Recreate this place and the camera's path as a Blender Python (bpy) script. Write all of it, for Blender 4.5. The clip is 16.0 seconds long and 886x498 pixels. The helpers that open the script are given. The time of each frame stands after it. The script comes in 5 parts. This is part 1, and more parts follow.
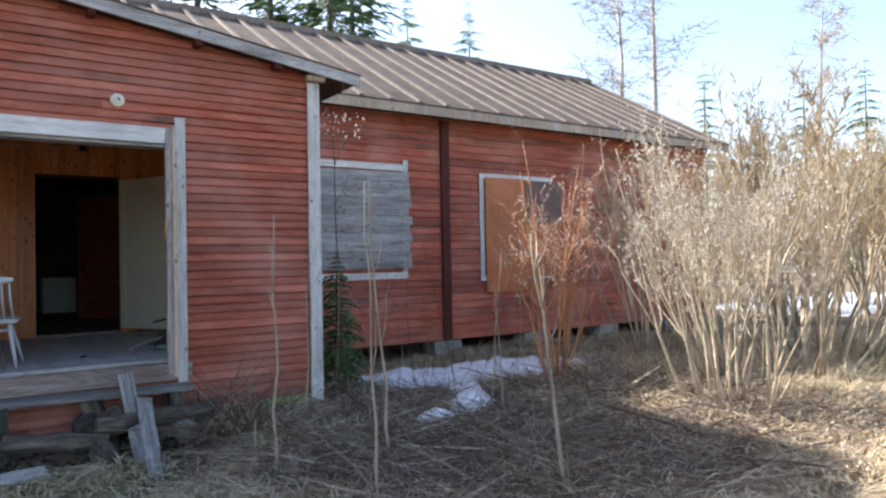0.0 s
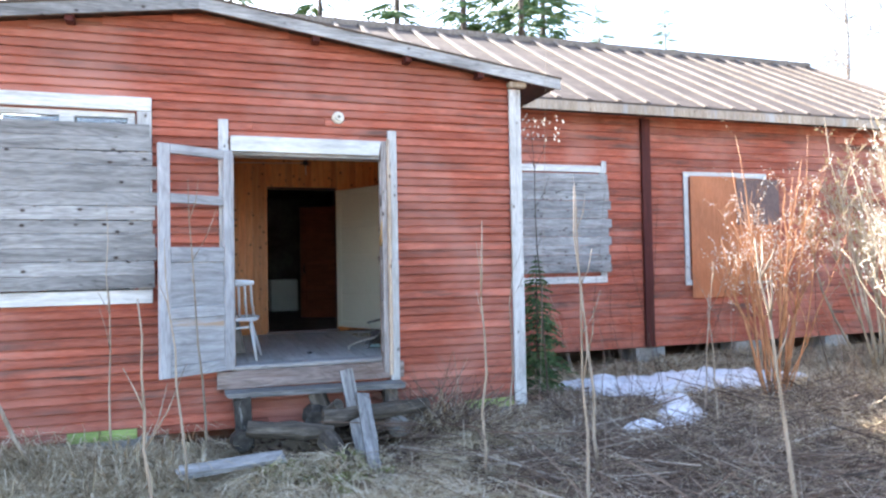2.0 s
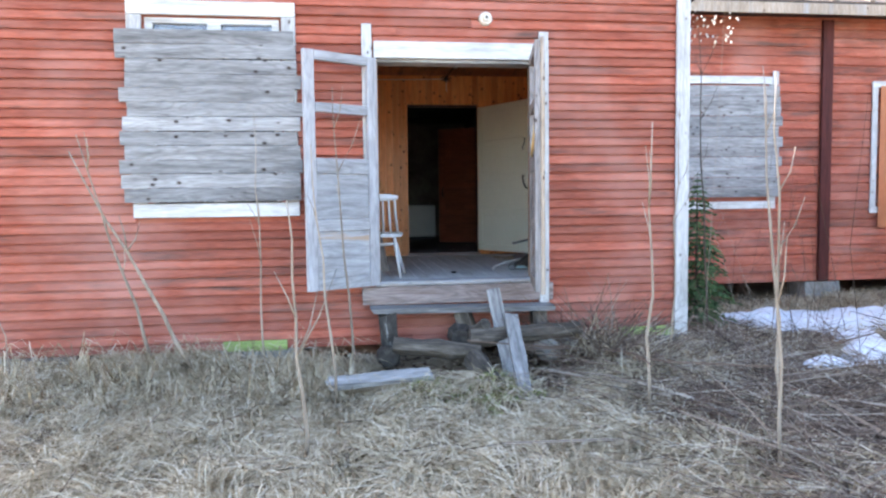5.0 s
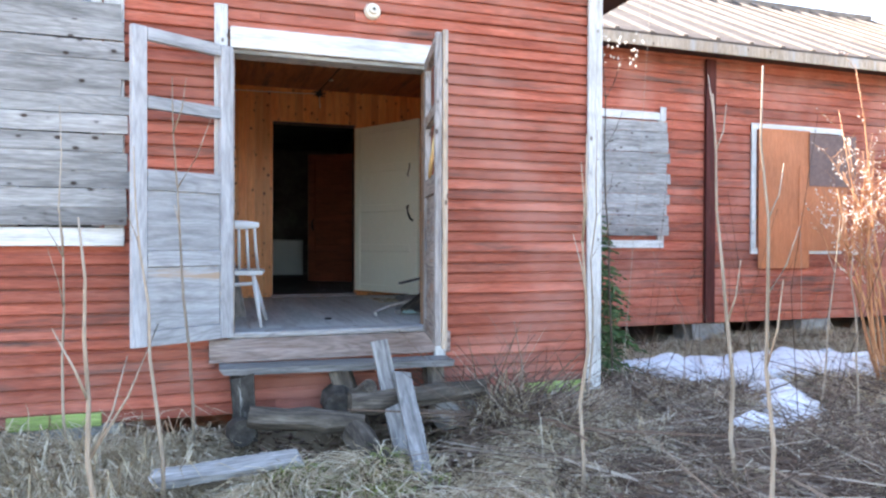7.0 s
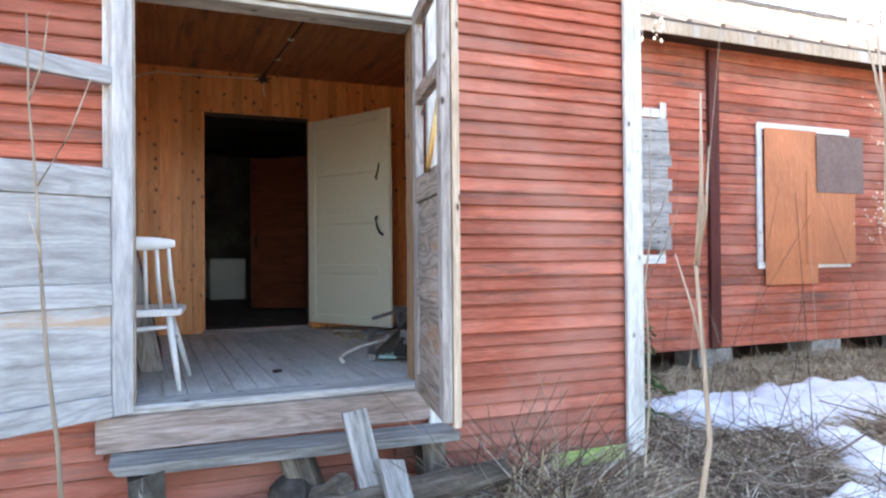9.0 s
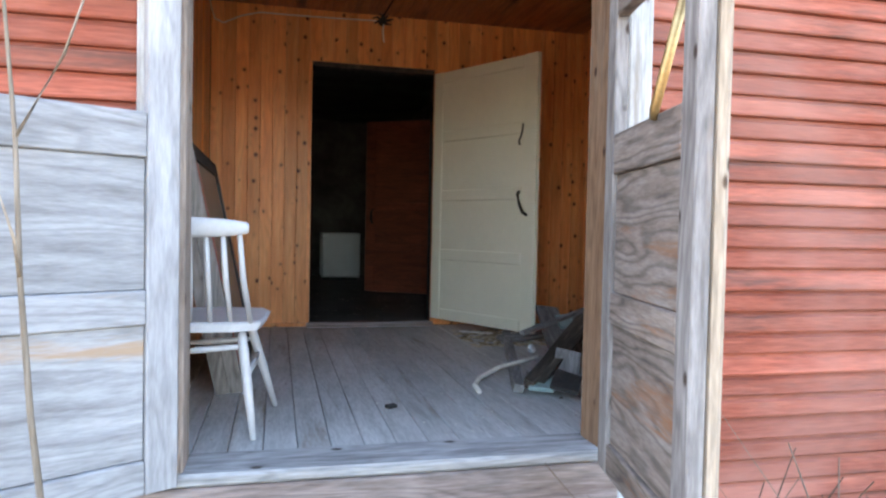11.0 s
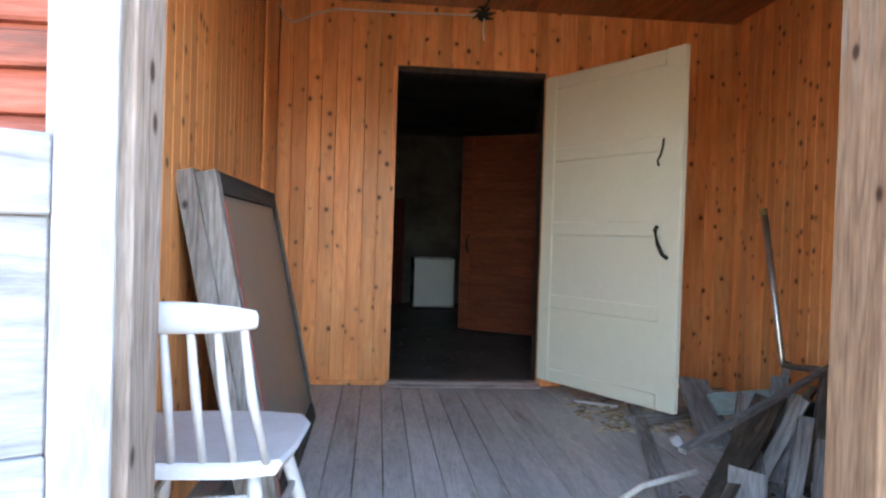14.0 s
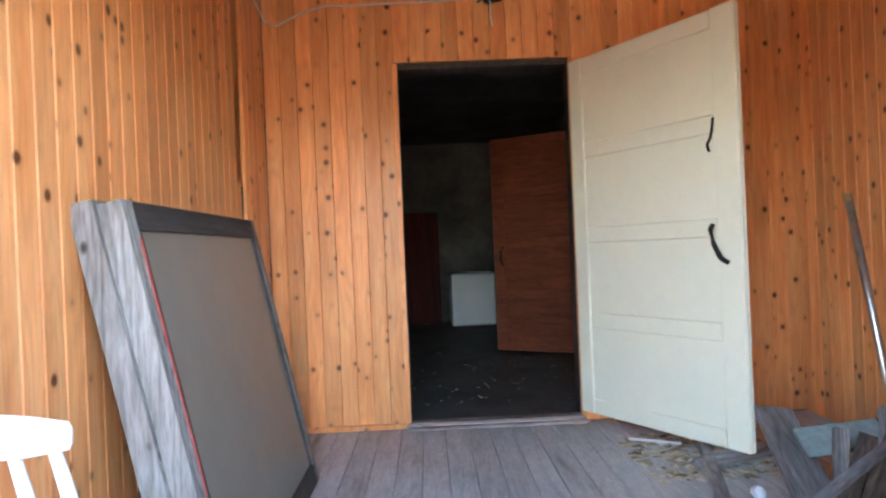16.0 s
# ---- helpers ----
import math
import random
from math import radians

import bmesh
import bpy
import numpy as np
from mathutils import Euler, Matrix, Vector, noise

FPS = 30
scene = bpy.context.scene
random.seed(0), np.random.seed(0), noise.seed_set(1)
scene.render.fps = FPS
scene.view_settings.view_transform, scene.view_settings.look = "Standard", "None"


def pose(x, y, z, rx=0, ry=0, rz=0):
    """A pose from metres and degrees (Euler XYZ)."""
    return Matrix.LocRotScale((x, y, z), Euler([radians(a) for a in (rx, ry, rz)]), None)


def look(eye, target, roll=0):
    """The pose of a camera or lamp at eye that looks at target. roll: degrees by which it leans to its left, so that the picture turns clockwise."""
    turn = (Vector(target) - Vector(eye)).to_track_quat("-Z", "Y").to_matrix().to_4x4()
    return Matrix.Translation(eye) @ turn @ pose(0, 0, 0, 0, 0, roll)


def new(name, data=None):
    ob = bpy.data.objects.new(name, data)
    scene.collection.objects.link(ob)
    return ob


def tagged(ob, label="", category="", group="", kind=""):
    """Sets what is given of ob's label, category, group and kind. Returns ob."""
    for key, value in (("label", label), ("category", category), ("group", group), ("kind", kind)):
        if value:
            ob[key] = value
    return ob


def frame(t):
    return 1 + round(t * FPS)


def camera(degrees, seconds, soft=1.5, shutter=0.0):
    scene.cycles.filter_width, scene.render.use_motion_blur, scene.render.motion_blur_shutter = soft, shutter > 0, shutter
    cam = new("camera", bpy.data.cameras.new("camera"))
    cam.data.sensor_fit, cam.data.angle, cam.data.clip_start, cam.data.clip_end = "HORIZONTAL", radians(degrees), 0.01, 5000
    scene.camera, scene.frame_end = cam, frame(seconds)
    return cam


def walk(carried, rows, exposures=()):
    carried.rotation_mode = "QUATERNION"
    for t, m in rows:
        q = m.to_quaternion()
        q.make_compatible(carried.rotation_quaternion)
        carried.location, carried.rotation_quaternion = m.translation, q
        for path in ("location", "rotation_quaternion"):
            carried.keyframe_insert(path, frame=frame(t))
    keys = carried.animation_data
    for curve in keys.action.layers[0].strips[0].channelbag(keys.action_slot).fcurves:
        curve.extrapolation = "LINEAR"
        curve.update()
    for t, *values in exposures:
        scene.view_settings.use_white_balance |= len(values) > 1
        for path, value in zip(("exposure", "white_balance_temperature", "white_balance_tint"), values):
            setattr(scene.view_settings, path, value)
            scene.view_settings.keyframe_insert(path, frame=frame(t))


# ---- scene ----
cam = camera(65.4, 16.0, soft=2.4)
PATH = [
    (0, (0.216, -0.582, 1.474), (1.335, 1.075, 1.509), -1.1),
    (0.5, (0.19, -0.55, 1.518), (1.201, 1.175, 1.575), -0.9),
    (1, (0.181, -0.55, 1.518), (1.047, 1.253, 1.567), -0.5),
    (1.5, (0.166, -0.573, 1.495), (0.917, 1.279, 1.549), -1.1),
    (2, (0.107, -0.52, 1.5), (0.737, 1.377, 1.552), -1.1),
    (2.5, (0.066, -0.497, 1.492), (0.56, 1.441, 1.512), -1.2),
    (3, (0.066, -0.541, 1.432), (0.44, 1.424, 1.407), -1.0),
    (3.5, (0.016, -0.483, 1.428), (0.239, 1.503, 1.372), -1.0),
    (3.7, (0.009, -0.436, 1.454), (0.212, 1.552, 1.376), -0.8),
    (5.8, (0.072, 0.273, 1.252), (0.423, 2.238, 1.121), 0.1),
    (6, (0.083, 0.38, 1.271), (0.465, 2.341, 1.177), 0.5),
    (6.5, (0.102, 0.711, 1.253), (0.621, 2.642, 1.209), 2.1),
    (7, (0.132, 1.106, 1.264), (0.77, 3.001, 1.244), 0.2),
    (7.5, (0.163, 1.474, 1.246), (0.794, 3.371, 1.193), -1.3),
    (8, (0.228, 1.856, 1.227), (0.964, 3.711, 1.103), 1.1),
    (8.5, (0.261, 2.263, 1.291), (1.029, 4.105, 1.154), 1.6),
    (9, (0.357, 2.609, 1.31), (1.136, 4.45, 1.33), -0.5),
    (9.5, (0.436, 2.917, 1.346), (1.185, 4.771, 1.401), 0.5),
    (10, (0.498, 3.342, 1.327), (1.174, 5.224, 1.274), 3.1),
    (10.2, (0.509, 3.487, 1.335), (1.13, 5.387, 1.293), 2.9),
    (12.3, (0.655, 4.305, 1.469), (1.057, 6.263, 1.39), 0.2),
    (12.5, (0.664, 4.373, 1.465), (1.057, 6.333, 1.399), -0.4),
    (13, (0.699, 4.567, 1.495), (0.877, 6.558, 1.415), -0.2),
    (13.5, (0.7, 4.738, 1.52), (0.817, 6.731, 1.399), 1.4),
    (14, (0.713, 4.89, 1.568), (0.903, 6.88, 1.537), 1.8),
    (14.5, (0.743, 4.97, 1.603), (0.963, 6.954, 1.721), -0.8),
    (15, (0.787, 5.099, 1.579), (0.986, 7.088, 1.65), -1.8),
    (15.5, (0.858, 5.286, 1.575), (0.953, 7.283, 1.586), -2.8),
    (16, (0.948, 5.447, 1.609), (0.989, 7.446, 1.61), -2.4),
]
EXPOSURES = [(0.0, 1.50, 6450, 12), (1.0, 2.30, 6400, 12), (2.0, 2.70, 6350, 12), (3.5, 3.00, 6350, 12), (6.0, 2.90, 6600, 12), (7.5, 3.0, 6650, 12), (9.0, 3.2, 6950, 12), (10.0, 3.25, 7000, 12), (12.5, 3.8, 6950, 12), (13.5, 4.1, 6850, 12), (14.5, 4.35, 6650, 12), (16.0, 4.95, 6450, 12)]
walk(cam, [(t, look(eye, target, roll)) for t, eye, target, roll in PATH], EXPOSURES)

# ---- sky and sun ----
SUN_EL, SUN_AZ = radians(38), radians(-28.5)
world = bpy.data.worlds.new("world")
scene.world = world
world.use_nodes = True
wn = world.node_tree
sky = wn.nodes.new("ShaderNodeTexSky")
sky.sky_type = 'NISHITA'
sky.sun_disc = False
sky.sun_elevation, sky.sun_rotation = SUN_EL, SUN_AZ
sky.air_density, sky.dust_density = 1.0, 2.0
wn.nodes["Background"].inputs["Strength"].default_value = 0.15
wn.links.new(sky.outputs[0], wn.nodes["Background"].inputs["Color"])
sun_data = bpy.data.lights.new("sun", 'SUN')
sun_data.energy, sun_data.angle, sun_data.color = 5.0, radians(0.6), (1.0, 0.95, 0.88)
sun = new("sun", sun_data)
sdir = Vector((math.sin(SUN_AZ) * math.cos(SUN_EL), math.cos(SUN_AZ) * math.cos(SUN_EL), math.sin(SUN_EL)))
sun.matrix_world = look(sdir * 60, (0, 0, 0))

# ---- materials ----


def base_mat(name, rough=0.8):
    m = bpy.data.materials.new(name)
    m.use_nodes = True
    b = m.node_tree.nodes["Principled BSDF"]
    b.inputs["Roughness"].default_value = rough
    b.inputs["Specular IOR Level"].default_value = 0.3
    return m, m.node_tree.nodes, m.node_tree.links, b


def coords(n, l, scale, local):
    """Texture coordinates, shifted a little for each object."""
    src = n.new("ShaderNodeTexCoord").outputs["Object"] if local else n.new("ShaderNodeNewGeometry").outputs["Position"]
    info = n.new("ShaderNodeObjectInfo")
    off = n.new("ShaderNodeVectorMath")
    off.operation = 'MULTIPLY_ADD'
    l.new(info.outputs["Random"], off.inputs[0])
    off.inputs[1].default_value = (37.0, 23.0, 41.0)
    l.new(src, off.inputs[2])
    mp = n.new("ShaderNodeMapping")
    mp.inputs["Scale"].default_value = scale
    l.new(off.outputs[0], mp.inputs["Vector"])
    return mp.outputs[0], off.outputs[0], info.outputs["Random"]


def noise_node(n, l, vec, scale, detail=4, rough=0.6):
    t = n.new("ShaderNodeTexNoise")
    t.inputs["Scale"].default_value, t.inputs["Detail"].default_value, t.inputs["Roughness"].default_value = scale, detail, rough
    l.new(vec, t.inputs["Vector"])
    return t.outputs["Fac"]


def ramp(n, l, fac, stops):
    r = n.new("ShaderNodeValToRGB")
    e = r.color_ramp.elements
    while len(e) < len(stops):
        e.new(0.5)
    for k, (p, c) in zip(e, stops):
        k.position, k.color = p, (*c, 1) if len(c) == 3 else c
    l.new(fac, r.inputs[0])
    return r.outputs[0]


def mix(n, l, fac, a, b, mode='MIX'):
    x = n.new("ShaderNodeMix")
    x.data_type, x.blend_type = 'RGBA', mode
    for val, sock in ((fac, x.inputs[0]), (a, x.inputs[6]), (b, x.inputs[7])):
        if isinstance(val, (int, float)):
            sock.default_value = val
        elif isinstance(val, tuple):
            sock.default_value = (*val, 1)
        else:
            l.new(val, sock)
    return x.outputs[2]


def grey(v):
    return (v, v, v)


def raw_vec(n):
    return n.new("ShaderNodeNewGeometry").outputs["Position"]


def wood(name, dark, mid, light, axis="x", local=False, rough=0.8, vary=0.25, knots=0.0, stain=None, stain_at=(0.55, 0.75), fine=1.0, bump=0.35, fibres=0.55, fade=None, rings=0.0, long=0.6, knot_r=1.0, knot_flat=False):
    """Timber or painted timber with grain along an axis; stain: a second colour showing through in streaks."""
    m, n, l, b = base_mat(name, rough)
    k = {"x": (long, 9, 9), "y": (9, long, 9), "z": (9, 9, long)}[axis]
    vec, raw, rnd = coords(n, l, k, local)
    grain = noise_node(n, l, vec, 2.2 * fine, 6, 0.65)
    fibre = noise_node(n, l, vec, 14 * fine, 3, 0.6)
    col = ramp(n, l, grain, [(0.3, dark), (0.5, mid), (0.72, light)])
    col = mix(n, l, fibres, col, ramp(n, l, fibre, [(0.3, grey(0.45)), (0.65, grey(1.15))]), 'MULTIPLY')
    if rings:
        # growth rings: level lines of a warped ramp across the grain
        _, spot4, _ = coords(n, l, (1, 1, 1), local)
        warp_v = n.new("ShaderNodeMapping")
        warp_v.inputs["Scale"].default_value = {"x": (1.1, 7, 7), "y": (7, 1.1, 7), "z": (7, 7, 1.1)}[axis]
        l.new(spot4, warp_v.inputs["Vector"])
        warp = noise_node(n, l, warp_v.outputs[0], 1.0, 2, 0.45)
        across = n.new("ShaderNodeVectorMath")
        across.operation = 'DOT_PRODUCT'
        l.new(spot4, across.inputs[0])
        across.inputs[1].default_value = {"x": (0, 110, 110), "y": (110, 0, 110), "z": (110, 110, 0)}[axis]
        turn = n.new("ShaderNodeMath")
        turn.operation = 'MULTIPLY_ADD'
        l.new(warp, turn.inputs[0])
        turn.inputs[1].default_value = 70.0
        l.new(across.outputs["Value"], turn.inputs[2])
        wave = n.new("ShaderNodeMath")
        wave.operation = 'SINE'
        l.new(turn.outputs[0], wave.inputs[0])
        lift = n.new("ShaderNodeMapRange")
        lift.inputs[1].default_value = -1.0
        l.new(wave.outputs[0], lift.inputs[0])
        col = mix(n, l, rings, col, ramp(n, l, lift.outputs[0], [(0.1, grey(1.12)), (0.65, grey(0.92)), (0.97, grey(0.5))]), 'MULTIPLY')
    if stain:
        k2 = {"x": (0.5, 5, 5), "y": (5, 0.5, 5), "z": (5, 5, 0.5)}[axis]
        vec2, _, _ = coords(n, l, k2, local)
        s = noise_node(n, l, vec2, 1.1, 7, 0.7)
        col = mix(n, l, ramp(n, l, s, [(stain_at[0], grey(0)), (stain_at[1], grey(1))]), col, stain)
    if knots:
        vec3, _, _ = coords(n, l, (1.0, 0.04, 0.9) if knot_flat else {"x": (0.7, 1.1, 1.1), "y": (1.1, 0.7, 1.1), "z": (1.1, 1.1, 0.7)}[axis], local)
        v = n.new("ShaderNodeTexVoronoi")
        v.inputs["Scale"].default_value, v.inputs["Randomness"].default_value = 12.0, 1.0
        l.new(vec3, v.inputs["Vector"])
        spot = ramp(n, l, v.outputs["Distance"], [(0.085 * knot_r, grey(0.97)), (0.125 * knot_r, grey(0.75)), (0.19 * knot_r, grey(0.12)), (0.34 * knot_r, grey(0))])
        some = ramp(n, l, v.outputs["Color"], [(max(0.0, 0.62 - knots * 0.62), grey(1)), (max(0.01, 0.66 - knots * 0.62), grey(0))]) if knots < 1 else None
        if some:
            gate = n.new("ShaderNodeMath")
            gate.operation = 'SUBTRACT'
            gate.use_clamp = True
            l.new(spot, gate.inputs[0])
            l.new(some, gate.inputs[1])
            spot = gate.outputs[0]
        col = mix(n, l, spot, col, (dark[0] * 0.13 + 0.01, dark[1] * 0.08 + 0.004, dark[2] * 0.05 + 0.002))
    if fade:
        away = noise_node(n, l, raw_vec(n), 0.9, 4, 0.6)
        col = mix(n, l, ramp(n, l, away, [(0.42, grey(0)), (0.68, grey(0.8))]), col, fade)
    blotch = noise_node(n, l, raw, 1.3, 3, 0.5)
    col = mix(n, l, 0.5, col, ramp(n, l, blotch, [(0.3, grey(0.68)), (0.7, grey(1.18))]), 'MULTIPLY')
    tone = n.new("ShaderNodeMapRange")
    l.new(rnd, tone.inputs[0])
    tone.inputs[3].default_value, tone.inputs[4].default_value = 1 - vary, 1 + vary * 0.6
    col = mix(n, l, 1.0, col, tone.outputs[0], 'MULTIPLY')
    l.new(col, b.inputs["Base Color"])
    bp = n.new("ShaderNodeBump")
    bp.inputs["Strength"].default_value, bp.inputs["Distance"].default_value = bump, 0.004
    l.new(fibre, bp.inputs["Height"])
    l.new(bp.outputs[0], b.inputs["Normal"])
    return m


def rough_mat(name, dark, light, scale=6, rough=0.9, bump=0.4, vary=0.15, local=False, metal=0.0, dist=0.01, mottle=0.5):
    """A mottled surface: stone, soil, snow, plaster, metal."""
    m, n, l, b = base_mat(name, rough)
    b.inputs["Metallic"].default_value = metal
    vec, raw, rnd = coords(n, l, (1, 1, 1), local)
    a = noise_node(n, l, vec, scale, 8, 0.65)
    c = noise_node(n, l, vec, scale * 7, 4, 0.6)
    col = ramp(n, l, a, [(0.32, dark), (0.68, light)])
    col = mix(n, l, mottle, col, ramp(n, l, c, [(0.3, grey(0.6)), (0.7, grey(1.2))]), 'MULTIPLY')
    tone = n.new("ShaderNodeMapRange")
    l.new(rnd, tone.inputs[0])
    tone.inputs[3].default_value, tone.inputs[4].default_value = 1 - vary, 1 + vary
    col = mix(n, l, 1.0, col, tone.outputs[0], 'MULTIPLY')
    l.new(col, b.inputs["Base Color"])
    bp = n.new("ShaderNodeBump")
    bp.inputs["Strength"].default_value, bp.inputs["Distance"].default_value = bump, dist
    l.new(c, bp.inputs["Height"])
    l.new(bp.outputs[0], b.inputs["Normal"])
    return m


def island_mat(name, stops, rough=0.85, trans=0.0):
    """Many small pieces in one mesh, each with its own tone."""
    m, n, l, b = base_mat(name, rough)
    g = n.new("ShaderNodeNewGeometry")
    col = ramp(n, l, g.outputs["Random Per Island"], stops)
    l.new(col, b.inputs["Base Color"])
    if trans:
        t = n.new("ShaderNodeBsdfTranslucent")
        l.new(col, t.inputs[0])
        mx = n.new("ShaderNodeMixShader")
        mx.inputs[0].default_value = trans
        l.new(b.outputs[0], mx.inputs[1])
        l.new(t.outputs[0], mx.inputs[2])
        l.new(mx.outputs[0], n["Material Output"].inputs[0])
    return m


RED = wood("red_paint", (0.29, 0.07, 0.043), (0.42, 0.115, 0.07), (0.50, 0.17, 0.115), "x", vary=0.24, stain=(0.11, 0.066, 0.053), stain_at=(0.53, 0.67), bump=0.6, fade=(0.47, 0.215, 0.165), rings=0.15, long=0.8)
RED_DARK = wood("dark_red_paint", (0.05, 0.012, 0.01), (0.085, 0.02, 0.016), (0.12, 0.03, 0.025), "z", vary=0.15)
GREEN_BOARD = wood("algae_board", (0.20, 0.26, 0.08), (0.33, 0.42, 0.13), (0.42, 0.5, 0.2), "x", stain=(0.16, 0.08, 0.05), stain_at=(0.55, 0.7))
WHITE_Z = wood("white_paint_upright", (0.40, 0.38, 0.36), (0.57, 0.56, 0.54), (0.70, 0.69, 0.67), "z", vary=0.08, knots=0.3, stain=(0.34, 0.28, 0.23), stain_at=(0.57, 0.68), rings=0.15, long=0.8)
WHITE_X = wood("white_paint_level", (0.5, 0.48, 0.45), (0.7, 0.69, 0.66), (0.8, 0.79, 0.77), "x", vary=0.08, stain=(0.32, 0.28, 0.24), stain_at=(0.58, 0.7))
GREY_X = wood("weathered_grey_board", (0.18, 0.172, 0.165), (0.345, 0.335, 0.325), (0.47, 0.46, 0.45), "x", vary=0.3, knots=0.12, stain=(0.38, 0.31, 0.23), stain_at=(0.66, 0.76), bump=0.6, rings=0.3, long=0.8, knot_r=1.1)
GREY_L = wood("weathered_grey_timber", (0.13, 0.125, 0.12), (0.27, 0.26, 0.25), (0.42, 0.41, 0.395), "z", local=True, vary=0.3, stain=(0.12, 0.095, 0.07), stain_at=(0.58, 0.70), bump=0.8, rings=0.4, long=1.0)
ROT_L = wood("rotten_timber", (0.035, 0.027, 0.021), (0.11, 0.09, 0.07), (0.26, 0.22, 0.175), "z", local=True, vary=0.3, stain=(0.035, 0.028, 0.02), stain_at=(0.54, 0.66), bump=1.0, rings=0.5, long=1.2)
LICHEN = wood("lichened_dark_timber", (0.02, 0.017, 0.014), (0.05, 0.043, 0.036), (0.10, 0.088, 0.075), "z", local=True, vary=0.2, stain=(0.46, 0.45, 0.41), stain_at=(0.62, 0.67), bump=1.0, long=4.0)
LEAF_Z = wood("worn_white_door_upright", (0.276, 0.267, 0.267), (0.396, 0.386, 0.391), (0.488, 0.483, 0.492), "z", local=True, vary=0.1, stain=(0.36, 0.26, 0.18), stain_at=(0.63, 0.72), bump=0.5, fibres=0.3, rings=0.25, long=1.2)
LEAF_X = wood("worn_white_door_level", (0.248, 0.239, 0.239), (0.368, 0.363, 0.368), (0.460, 0.455, 0.465), "x", local=True, vary=0.12, stain=(0.40, 0.28, 0.19), stain_at=(0.62, 0.70), bump=0.5, fibres=0.3, rings=0.3, long=1.4)
BARE_Y = wood("bare_door_panel", (0.15, 0.115, 0.095), (0.26, 0.21, 0.18), (0.34, 0.295, 0.27), "x", local=True, vary=0.14, stain=(0.30, 0.13, 0.055), stain_at=(0.57, 0.67), bump=0.9, fibres=0.45, rings=0.7, long=1.4)
BARE_S = wood("greyed_door_stile", (0.19, 0.165, 0.155), (0.30, 0.27, 0.255), (0.39, 0.36, 0.345), "z", local=True, vary=0.14, knots=0.4, stain=(0.34, 0.22, 0.14), stain_at=(0.58, 0.70), bump=0.7, fibres=0.45, rings=0.45, long=1.2)
BARE_Z = wood("bare_pine_upright", (0.34, 0.26, 0.18), (0.46, 0.36, 0.27), (0.55, 0.46, 0.37), "z", vary=0.1, knots=0.3, rings=0.3, long=0.8, stain=(0.42, 0.40, 0.38), stain_at=(0.52, 0.66))
JAMB = wood("bare_pine_jamb", (0.28, 0.20, 0.155), (0.40, 0.315, 0.26), (0.49, 0.41, 0.36), "z", vary=0.1, knots=0.4, rings=0.35, stain=(0.37, 0.21, 0.13), stain_at=(0.58, 0.70), long=0.8, knot_r=1.2)
JAMB_WARM = wood("browned_pine_jamb", (0.19, 0.105, 0.06), (0.27, 0.16, 0.095), (0.33, 0.21, 0.135), "z", vary=0.1, knots=0.4, rings=0.35, stain=(0.32, 0.27, 0.235), stain_at=(0.58, 0.72), long=0.8)
PINKISH = wood("bleached_red_board", (0.18, 0.125, 0.105), (0.31, 0.245, 0.22), (0.42, 0.36, 0.335), "x", vary=0.1, stain=(0.15, 0.09, 0.07), stain_at=(0.55, 0.68), rings=0.4, long=0.8)
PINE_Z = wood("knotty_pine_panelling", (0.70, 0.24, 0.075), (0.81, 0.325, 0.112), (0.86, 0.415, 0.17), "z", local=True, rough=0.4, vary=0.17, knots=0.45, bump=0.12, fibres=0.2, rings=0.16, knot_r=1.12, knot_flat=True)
# overhead shade put into the colour: darker than PINE_Z, with near-black streaks
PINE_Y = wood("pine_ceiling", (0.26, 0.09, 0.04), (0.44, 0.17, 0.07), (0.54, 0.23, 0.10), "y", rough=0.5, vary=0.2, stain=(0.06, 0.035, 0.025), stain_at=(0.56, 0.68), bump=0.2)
FLOOR_Y = wood("worn_grey_floor_paint", (0.41, 0.40, 0.375), (0.51, 0.505, 0.48), (0.57, 0.565, 0.54), "y", rough=0.6, vary=0.1, stain=(0.22, 0.17, 0.12), stain_at=(0.57, 0.71), fibres=0.35, rings=0.15, long=1.2)
CREAM = rough_mat("cream_door_paint", (0.70, 0.68, 0.54), (0.73, 0.71, 0.57), 2.5, 0.45, 0.05, 0.0, mottle=0.06)
RUST_DOOR = wood("red_brown_door", (0.17, 0.042, 0.02), (0.24, 0.064, 0.03), (0.29, 0.085, 0.04), "x", local=True, rough=0.55, vary=0.1, rings=0.3, long=1.0)
OLD_FRAME = wood("old_window_frame_timber", (0.16, 0.135, 0.12), (0.31, 0.275, 0.245), (0.42, 0.385, 0.355), "z", vary=0.2, knots=0.4, bump=0.8, rings=0.5, long=1.2, stain=(0.20, 0.10, 0.06), stain_at=(0.60, 0.70))
OLD_DARK = wood("dark_window_frame", (0.03, 0.026, 0.024), (0.06, 0.05, 0.045), (0.10, 0.085, 0.075), "y", vary=0.1)
HARDBOARD = wood("orange_hardboard", (0.47, 0.16, 0.065), (0.51, 0.18, 0.078), (0.54, 0.205, 0.092), "z", rough=0.6, vary=0.06, bump=0.05)
BROWN_PANEL = rough_mat("grey_brown_panel", (0.13, 0.085, 0.075), (0.19, 0.125, 0.11), 3, 0.7, 0.1)
FELT = rough_mat("roofing_felt", (0.05, 0.036, 0.029), (0.11, 0.083, 0.066), 1.6, 0.95, 0.4, 0.25)
BATTEN = wood("roof_batten", (0.15, 0.117, 0.09), (0.235, 0.19, 0.153), (0.30, 0.25, 0.205), "y", vary=0.25)
